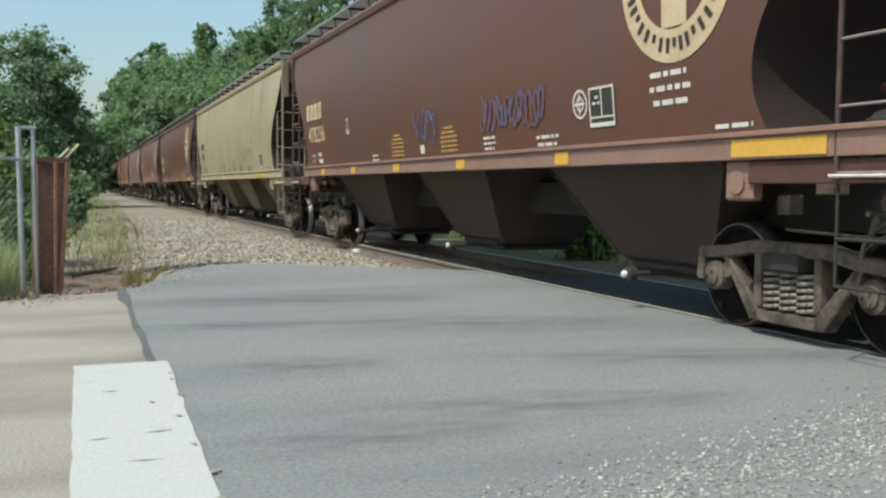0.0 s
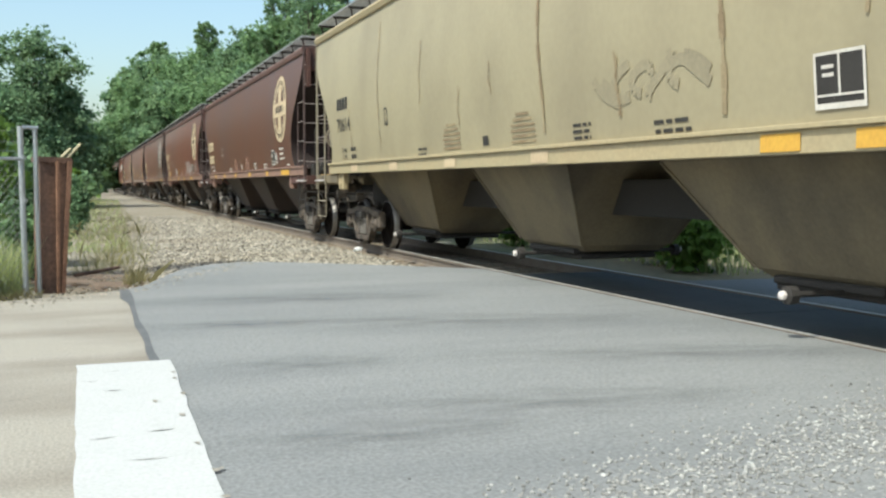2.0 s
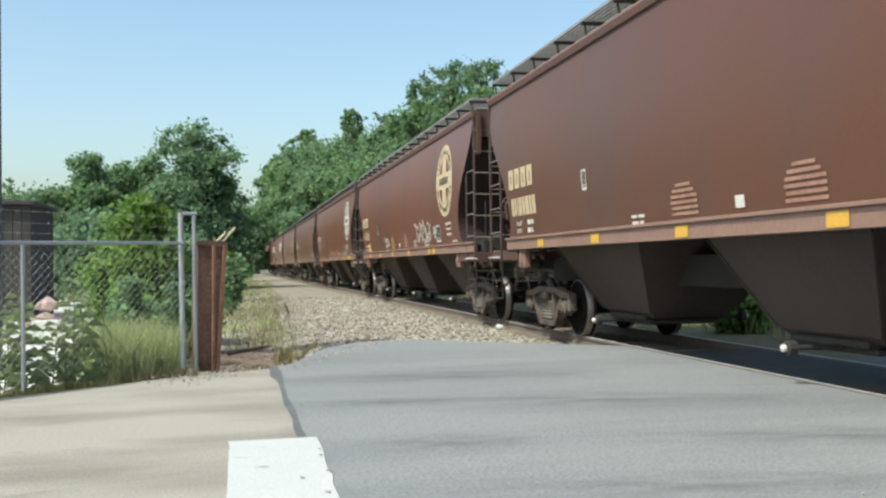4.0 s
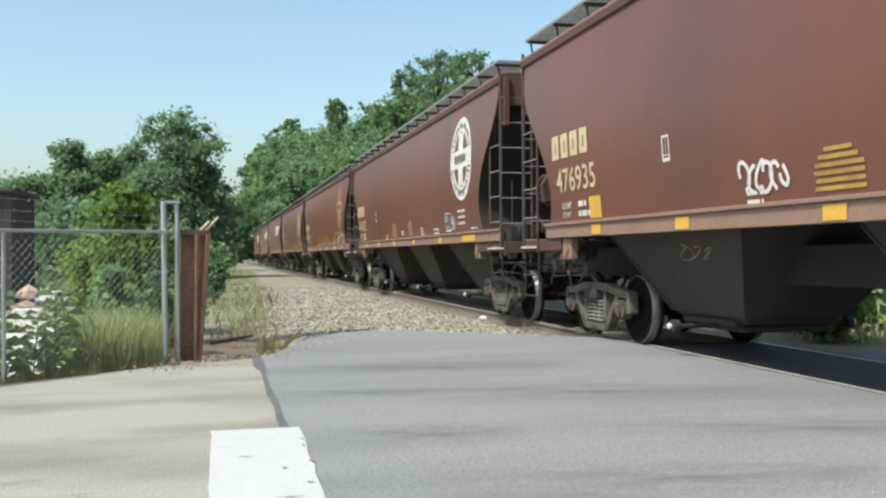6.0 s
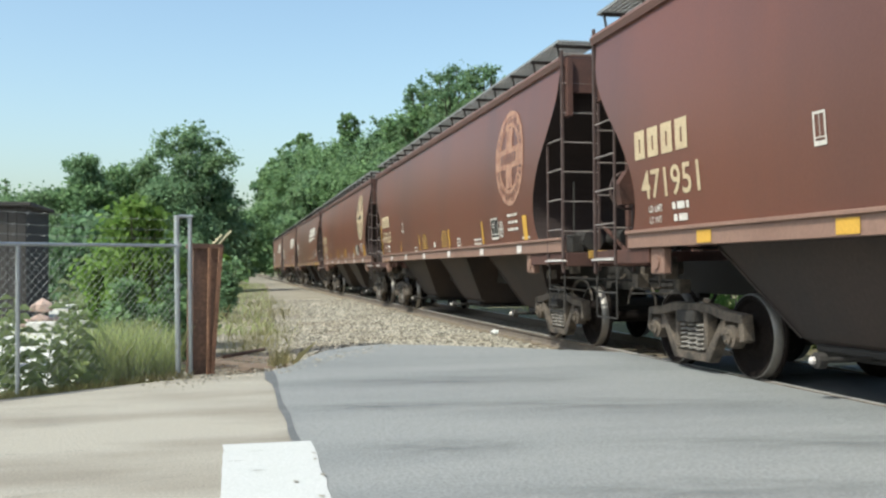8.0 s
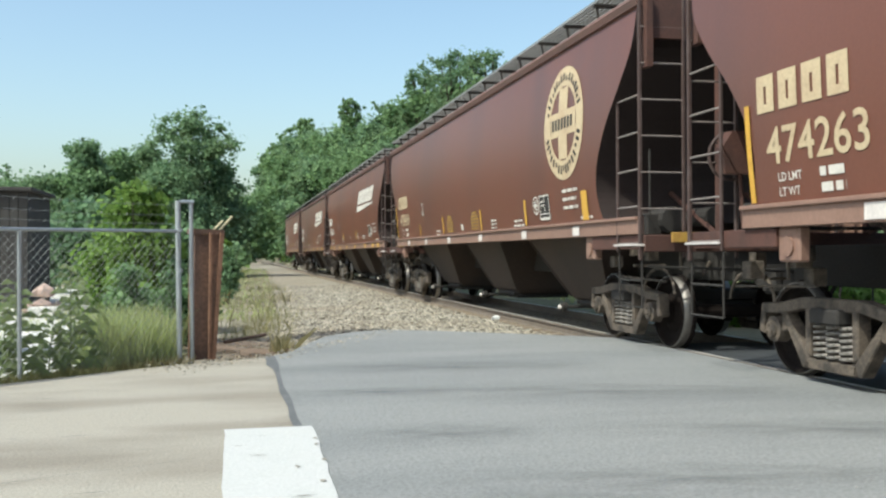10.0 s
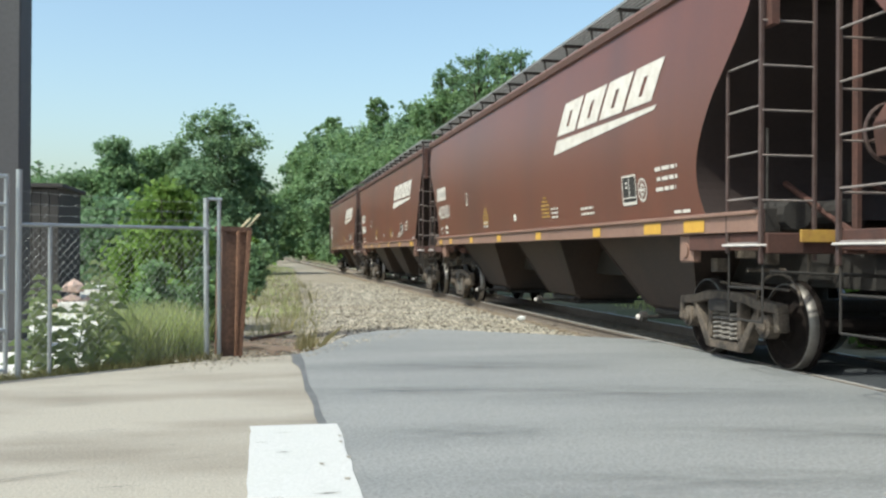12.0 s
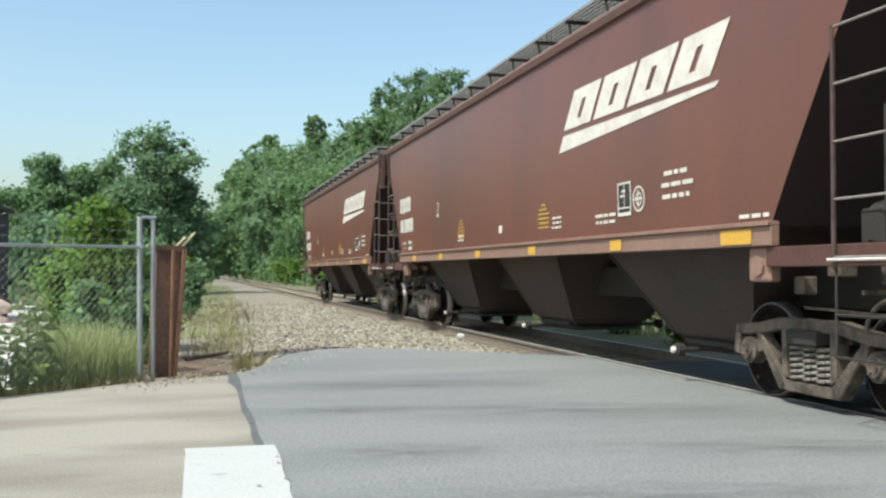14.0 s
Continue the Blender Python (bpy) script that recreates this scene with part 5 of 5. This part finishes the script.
def blades(name, label, n, place, height, width, material, seed, lean=0.3):
    """Standing grass blades as one tuft-like mass."""
    rg = np.random.RandomState(seed)
    V = np.zeros((n, 5, 3))
    for i in range(n):
        x, y, z, k = place(rg)
        h = height * k * rg.uniform(0.5, 1.1)
        a = rg.uniform(0, 6.28)
        d = np.array([math.cos(a), math.sin(a), 0])
        o = rg.normal(scale=lean, size=2)
        b = np.array([o[0], o[1], 0]) * h
        p = np.array([x, y, z])
        V[i, 0], V[i, 1] = p - d * width, p + d * width
        V[i, 2] = p + d * width * 0.7 + b * 0.35 + [0, 0, h * 0.6]
        V[i, 3] = p + b + [0, 0, h]
        V[i, 4] = p - d * width * 0.7 + b * 0.35 + [0, 0, h * 0.6]
    me = bpy.data.meshes.new(name)
    me.from_pydata([tuple(v) for v in V.reshape(-1, 3)], [], [tuple(5 * i + k for k in range(5)) for i in range(n)])
    me.materials.append(material)
    return tagged(new(name, me), label, "grass", "", "stuff")


def tall_weed(x, y, h, seed):
    """A tall single-stemmed weed with long drooping leaves in whorls."""
    root = new("tall_weed")
    root.empty_display_size = 0.2
    tagged(root, "tall leafy roadside weed behind the fence", "weed", "weeds behind the fence")
    rg = random.Random(seed)
    bm = bmesh.new()
    lean = Vector((rg.uniform(-0.08, 0.08), rg.uniform(-0.08, 0.08), h))
    rod(bm, (0, 0, -0.1), lean, 0.012, 6, 0.004)
    part("stem", bm, WEED, root)
    lv = bmesh.new()
    for k in range(34):
        q = 0.12 + 0.88 * k / 34
        p = lean * q
        a = k * 2.4 + rg.uniform(-0.3, 0.3)
        L = (0.27 * (1 - 0.7 * q) + 0.05) * rg.uniform(0.8, 1.2)
        d = Vector((math.cos(a), math.sin(a), 0))
        s = Vector((-d.y, d.x, 0)) * L * 0.11
        m1 = p + d * L * 0.55 + Vector((0, 0, L * 0.30))
        tip = p + d * L + Vector((0, 0, -L * 0.05))
        v = [lv.verts.new(c) for c in (p, m1 + s, tip, m1 - s)]
        lv.faces.new((v[0], v[1], v[2])), lv.faces.new((v[0], v[2], v[3]))
    part("leaves", lv, WEED, root)
    root.matrix_basis = pose(x, y, -0.12)
    return root


# ---- fence, gate and yard ----
FENCE_A, FENCE_B = Vector((-0.56, 10.98, 0)), Vector((-2.16, 9.42, 0))


def build_fence():
    fence = new("fence")
    tagged(fence, "galvanised chain-link fence panel with barbed wire above", "fence")
    d = (FENCE_B - FENCE_A)
    far = FENCE_A + d * 1.0
    bm = bmesh.new()
    rod(bm, FENCE_A + Vector((0, 0, -0.3)), FENCE_A + Vector((-0.02, 0, 1.78)), 0.030, 12)
    part("post", bm, GALV, fence)
    bm = bmesh.new()
    p2 = FENCE_A + Vector((0.13, 0.06, 0))
    rod(bm, p2 + Vector((0, 0, -0.3)), p2 + Vector((-0.01, 0, 1.78)), 0.024, 12)
    part("post", bm, GALV, fence)
    bm = bmesh.new()
    rod(bm, FENCE_A + Vector((0, 0, 1.77)), p2 + Vector((0.02, 0, 1.77)), 0.02, 8)
    part("cap_bar", bm, GALV, fence)
    for z in (0.35, 1.0, 1.45):
        part("band", lathe(bmesh.new(), [(z - 0.02, 0.036), (z + 0.02, 0.036)], 12, "z", FENCE_A), GALV, fence)
    bm = bmesh.new()
    rod(bm, FENCE_A + Vector((0, 0, 1.44)), far + Vector((0, 0, 1.42)), 0.019, 10)
    part("top_rail", bm, GALV, fence)
    bm = bmesh.new()
    m = FENCE_A + d * 0.87
    rod(bm, m + Vector((0, 0, -0.2)), m + Vector((0, 0, 1.43)), 0.02, 8)
    part("line_post", bm, GALV, fence)
    # wire mesh
    L = d.length
    u = d.normalized()
    bm = bmesh.new()
    step, z0, z1 = 0.085, 0.03, 1.42
    for k in range(-int(z1 / step), int(L / step) + 1):
        for s in (1, -1):
            a0, a1 = k * step, k * step + (z1 - z0)
            lo, hi = max(a0, 0), min(a1, L)
            if hi <= lo:
                continue
            za, zb = z0 + lo - a0, z0 + hi - a0
            if s < 0:
                za, zb = z1 - (lo - a0), z1 - (hi - a0)
            off = Vector((-u.y, u.x, 0)) * 0.004 * s
            rod(bm, FENCE_A + u * lo + Vector((0, 0, za)) + off, FENCE_A + u * hi + Vector((0, 0, zb)) + off, 0.0016, 3, cap=False)
    part("wire_mesh", bm, WIRE, fence, "fine diamond wire mesh")
    for z, sag in ((1.52, 0.01), (1.62, 0.02), (1.73, 0.015)):
        bm = bmesh.new()
        pts = [FENCE_A + d * (i / 8) + Vector((0, 0, z - sag * math.sin(math.pi * i / 8))) for i in range(9)]
        for a, b in zip(pts, pts[1:]):
            rod(bm, a, b, 0.0016, 4, cap=False)
        for i in range(14):
            c = FENCE_A + d * ((i + 0.5) / 14) + Vector((0, 0, z - 0.01))
            rod(bm, c - u * 0.012 + Vector((0, 0, 0.015)), c + u * 0.012 - Vector((0, 0, 0.015)), 0.0018, 3)
        part("barbed_wire", bm, WIRE, fence)

    gate = new("yard_gate")
    tagged(gate, "galvanised tubular gate closing the yard entrance", "gate")
    g0, g1 = FENCE_B + Vector((-0.02, -0.03, 0)), FENCE_B + Vector((-2.6, -2.3, 0))
    bm = bmesh.new()
    rod(bm, g0 + Vector((0, 0, -0.2)), g0 + Vector((0, 0, 1.93)), 0.028, 10)
    part("post", bm, GALV, gate)
    g2 = g0 + (g1 - g0).normalized() * 0.12
    bm = bmesh.new()
    rod(bm, g2 + Vector((0, 0, 0.05)), g2 + Vector((0, 0, 1.88)), 0.022, 8)
    part("post", bm, GALV, gate)
    for z in (0.08, 0.45, 0.80, 1.12, 1.38, 1.60, 1.86):
        bm = bmesh.new()
        rod(bm, g2 + Vector((0, 0, z)), g1 + Vector((0, 0, z)), 0.018, 8)
        part("bar", bm, GALV, gate)

    # rusted steel box leaning beside the fence end
    box_ = new("rusted_panel")
    tagged(box_, "rusted sheet steel cabinet with a bent orange channel", "rusty panel")
    base = Vector((-0.43, 11.42, -0.05))
    r = Vector((0.94, 0.34, 0))
    b = Vector((-0.34, 0.94, 0))
    bm = bmesh.new()
    q = [base, base + r * 0.27, base + r * 0.35 + Vector((0, 0, 1.50)), base + r * 0.02 + Vector((0, 0, 1.52))]
    slab(bm, q, b * 0.22)
    bmesh.ops.recalc_face_normals(bm, faces=bm.faces[:])
    part("sheet", bm, RUST, box_)
    bm = bmesh.new()
    for u0, u1, w in ((0.16, 0.18, 0.03), (0.20, 0.31, 0.045)):
        a = base + r * u0 - b * 0.03 + Vector((0, 0, 0.0))
        c = base + r * u1 - b * 0.03 + Vector((0, 0, 1.48))
        slab(bm, [a, a + r * w, c + r * w, c], -b * 0.03)
    bmesh.ops.recalc_face_normals(bm, faces=bm.faces[:])
    part("channel", bm, RUST_ORANGE, box_, "bent channel orange with rust")
    bm = bmesh.new()
    a = base + r * 0.0 - b * 0.02
    slab(bm, [a + Vector((0, 0, 1.47)), a + r * 0.37 + Vector((0, 0, 1.46)), a + r * 0.37 + Vector((0, 0, 1.52)), a + Vector((0, 0, 1.53))], b * 0.26)
    bmesh.ops.recalc_face_normals(bm, faces=bm.faces[:])
    part("rim", bm, RUST, box_)
    for k, (p, q) in enumerate((((0.30, 1.50), (0.47, 1.68)), ((0.25, 1.52), (0.36, 1.63)))):
        bm = bmesh.new()
        rod(bm, base + r * p[0] + Vector((0, 0, p[1])), base + r * q[0] + Vector((0, 0, q[1])), 0.016, 6)
        part("bent_strip", bm, DRY_WOOD, box_, "pale bent strip")
    bm = bmesh.new()
    rod(bm, (-0.08, 11.75, 0.12), (0.42, 12.25, 0.16), 0.022, 6)
    o = obj("fallen_bar", bm, RUST)
    tagged(o, "dark rusty bar lying on the ballast", "metal bar")


def guard_rail():
    """A low white barrier at the road's far side, beyond the track."""
    root = new("guard_rail")
    root.empty_display_size = 0.3
    tagged(root, "low white painted guard rail at the road's edge beyond the track", "guard rail")
    bm = bmesh.new()
    box(bm, 0.0, 3.2, -0.03, 0.03, 0.45, 0.57, 0.01)
    part("top_rail", bm, WHITE_PAINT, root)
    bm = bmesh.new()
    for z in (0.12, 0.21):
        box(bm, -0.1, 3.2, -0.05, 0.02, z, z + 0.08, 0.02)
    box(bm, -0.1, 3.2, -0.02, 0.02, 0.13, 0.28)
    part("beam", bm, GALV, root, "grey corrugated steel beam")
    for k in range(3):
        bm = bmesh.new()
        box(bm, 0.24 + 1.3 * k, 0.36 + 1.3 * k, 0.03, 0.13, -0.4, 0.55, 0.01)
        part("post", bm, WHITE_PAINT, root)
    root.matrix_basis = pose(10.63, 10.98, 0, 0, 0, -15.1)
    kerb = bmesh.new()
    box(kerb, -0.45, 3.2, -0.30, -0.12, -0.4, 0.03, 0.015)
    o = obj("kerb", kerb, LOT)
    o.matrix_basis = pose(10.63, 10.98, 0, 0, 0, -15.1)
    tagged(o, "pale concrete kerb in front of the guard rail", "kerb", "", "structure")


def build_yard():
    lot = bmesh.new()
    slab(lot, [(-1.5, 11.6, -0.09), (-1.6, 40, -0.09), (-40, 40, -0.09), (-40, -2.0, -0.09), (-2.5, 10.0, -0.09)], (0, 0, -0.15))
    tagged(obj("yard_floor", lot, LOT), "pale sunlit concrete yard behind the fence", "yard", "", "structure")
    col = new("steel_column")
    tagged(col, "tall dark grey steel column beside the yard", "column")
    x, y = ahead(-14.0, 13.5)
    bm = bmesh.new()
    box(bm, x - 0.30, x + 0.30, y - 0.30, y + 0.30, -0.2, 9.0, 0.02)
    part("shaft", bm, POLE, col)
    bm = bmesh.new()
    box(bm, x - 0.42, x + 0.42, y - 0.42, y + 0.42, -0.1, 0.05, 0.02)
    part("base_plate", bm, POLE, col)
    shed = new("shed")
    tagged(shed, "low dark boarded shed at the back of the yard", "shed")
    x, y = ahead(-12.6, 26)
    bm = bmesh.new()
    box(bm, x - 1.8, x + 0.72, y, y + 3.0, -0.1, 2.78)
    part("wall", bm, SHED, shed)
    for k in range(12):
        bm = bmesh.new()
        xx = x - 1.8 + k * 0.21
        box(bm, xx + 0.005, xx + 0.20, y - 0.025, y, -0.08, 2.74)
        part("board", bm, SHED, shed)
    bm = bmesh.new()
    box(bm, x - 1.95, x + 0.86, y - 0.2, y + 3.1, 2.78, 2.88, 0.02)
    part("roof", bm, SHED, shed)
    rg = random.Random(9)
    for k in range(7):
        s = stone_bm(rg, rg.uniform(0.16, 0.30))
        o = obj("rubble_stone", s, PINK_STONE)
        x, y = ahead(-10.4 + rg.uniform(-0.9, 1.0), 22 + rg.uniform(-0.4, 0.4))
        o.matrix_basis = pose(x, y, 0.05 + (0.35 if k % 2 else 0.0), 0, 0, k * 40)
        tagged(o, "broken pinkish stone in a rubble heap", "rubble", "rubble heap in the yard")
    for k in range(5):
        s = bmesh.new()
        box(s, -0.3, 0.3, -0.12, 0.12, 0, 0.22, 0.02)
        o = obj("concrete_block", s, LOT)
        x, y = ahead(-10.2 + 0.55 * k, 21.0 + 0.1 * k)
        o.matrix_basis = pose(x, y, -0.09, 0, 0, 12 * k)
        tagged(o, "pale concrete block lying in the yard", "concrete block", "blocks in the yard")
    # white guard rail beyond the crossing
    rail = new("guard_rail")
    tagged(rail, "white painted low guard rail beyond the crossing", "guard rail")
    a, b = Vector((10.9, 12.3, 0)), Vector((16.2, 7.2, 0))
    u = (b - a).normalized()
    for z in (0.42, 0.16):
        bm = bmesh.new()
        rod(bm, a + Vector((0, 0, z)), b + Vector((0, 0, z)), 0.04, 8)
        part("rail", bm, WHITE_PAINT, rail)
    for k in range(5):
        p = a + (b - a) * (k / 4)
        bm = bmesh.new()
        rod(bm, p + Vector((0, 0, -0.3)), p + Vector((0, 0, 0.46)), 0.06, 8)
        part("post", bm, WHITE_PAINT, rail)


def build_plants():
    bush(-1.55, 17.0, 2.65, 0.80, 3, LEAF_LIGHT, 6000, 0.095, "bright green bush behind the fence", 12)
    bush(-2.35, 19.5, 2.1, 0.8, 4, LEAF_LIGHT, 3600, 0.085, "bright green bush behind the fence", 9)
    bush(-0.72, 15.2, 1.15, 0.55, 5, LEAF_MID, 2600, 0.07)
    bush(-0.10, 27.0, 1.75, 0.42, 6, LEAF_DARK, 2800, 0.085, "dark green bush behind the rusted panel")
    bush(-0.15, 44.0, 2.4, 0.55, 7, LEAF_LIGHT, 3200, 0.13, "green bush standing beside the track bed")
    bush(-1.25, 12.9, 1.25, 0.42, 9, LEAF_MID, 3200, 0.06, "dark green creeper behind the chain-link fence")
    bush(-1.5, 30.0, 2.3, 0.9, 8, LEAF_DARK, 3400, 0.13)
    for k in range(9):
        bush(-3.0 - 1.6 * k, 30 + (k % 3) * 2, 2.6 + (k % 2) * 0.6, 1.5, 20 + k, LEAF_DARK, 2600, 0.15, "dark hedge bush at the back of the yard")
    for k in range(7):
        bush(-0.2 - 0.05 * k, 38 + 9 * k, 1.4 + 0.25 * k, 1.0 + 0.1 * k, 40 + k, LEAF_LIGHT if k % 2 else LEAF_MID, 2200, 0.16)
    for k, (x, y, h) in enumerate(((9.3, 13.0, 0.85), (10.0, 14.6, 1.1), (9.4, 16.5, 0.8), (11.0, 17.5, 1.3), (9.6, 20, 0.9), (10.6, 24, 1.2), (12.0, 12.8, 1.2), (13.5, 12.2, 1.3), (15, 10.6, 1.2), (17, 9.5, 1.3), (11, 30, 1.4), (11, 38, 1.6), (10.5, 48, 1.8))):
        bush(x, y, h, 0.6 + 0.3 * h, 60 + k, LEAF_LIGHT, 2000, 0.10, "sunlit bush beyond the track")
    for k in range(10):
        bush(10.0 + (k % 3) * 1.2, 62 + 13 * k, 2.2 + 0.2 * k, 2.0 + 0.15 * k, 80 + k, LEAF_LIGHT if k % 2 else LEAF_MID, 2000, 0.2, "bright scrub beside the track")
    d = (FENCE_B - FENCE_A)
    for k, (q, off, h) in enumerate(((0.86, 0.22, 1.05), (0.62, 0.22, 1.20), (0.55, 0.35, 1.05), (0.74, 0.3, 0.75), (0.97, 0.35, 0.9))):
        p = FENCE_A + d * q + Vector((-0.2, 1.0, 0)) * off
        tall_weed(p.x, p.y, h, 100 + k)

    def behind(rg):
        q = rg.uniform(-0.02, 0.44)
        p = FENCE_A + d * q + Vector((-0.35, 1.0, 0)) * rg.uniform(0.05, 1.6)
        return p.x, p.y, -0.14, 1.0 if q < 0.45 else 0.6
    blades("tall_grass", "tall yellow-green grass behind the fence", 4200, behind, 0.72, 0.005, GRASS, 1, 0.18)

    def foot(rg):
        q = rg.uniform(-0.05, 1.5)
        p = FENCE_A + d * q + Vector((0.4, -0.4, 0)) * rg.uniform(-0.35, 0.25)
        return p.x, p.y, -0.08, 1.0
    blades("verge_grass", "dry grass along the foot of the fence", 2600, foot, 0.16, 0.004, DRY, 2, 0.4)

    def back(rg):
        return rg.uniform(-9, -3.0), rg.uniform(16, 24), -0.12, rg.uniform(0.3, 1.0)
    blades("yard_grass", "yellowing grass in patches in the yard", 1300, back, 0.4, 0.007, GRASS, 3, 0.25)

    def beyond(rg):
        y = 9.5 + 45 * rg.rand() ** 1.4
        return (9.2 if y > 12 else 11.5) + 5.5 * rg.rand(), y, -0.2, rg.uniform(0.5, 1.0)
    blades("far_verge_grass", "tall green grass beyond the track", 5200, beyond, 0.7, 0.014, GRASS, 6, 0.3)
    tufts = [(0.62, 12.9, 0.14, 0.36), (0.72, 13.4, 0.14, 0.26), (0.15, 15.5, 0.4, 0.25), (0.5, 17, 0.6, 0.4), (0.9, 20, 0.7, 0.4), (0.3, 24, 0.8, 0.5), (1.2, 28, 0.8, 0.4), (1.5, 36, 1.0, 0.4)]

    def tuft(rg):
        x, y, s, h = tufts[rg.randint(len(tufts))]
        return x + rg.normal() * s * 0.5, y + rg.normal() * s * 0.7, -0.22, h / 0.42
    blades("ballast_grass", "dry weeds growing through the ballast", 1100, tuft, 0.45, 0.004, DRY, 4, 0.3)

    def verge(rg):
        y = 17 + 60 * rg.rand() ** 1.4
        edge = 0.35 + 0.034 * y
        return edge - 2.6 * rg.rand() ** 1.3 + 0.12 * rg.normal(), y, -0.2, rg.uniform(0.4, 1.0)
    blades("trackside_grass", "rough yellowing grass beside the ballast", 3200, verge, 0.15, 0.007, DRY, 5, 0.35)

    def verge_green(rg):
        y = 20 + 70 * rg.rand() ** 1.4
        return 0.30 + 0.032 * y - 2.2 * rg.rand(), y, -0.2, rg.uniform(0.4, 1.0)
    blades("trackside_weeds", "green weeds scattered beside the ballast", 2600, verge_green, 0.24, 0.012, GRASS, 8, 0.4)


build_train()
build_ground()
build_track()
build_trees()
build_fence()
build_yard()
guard_rail()
build_plants()
motions()
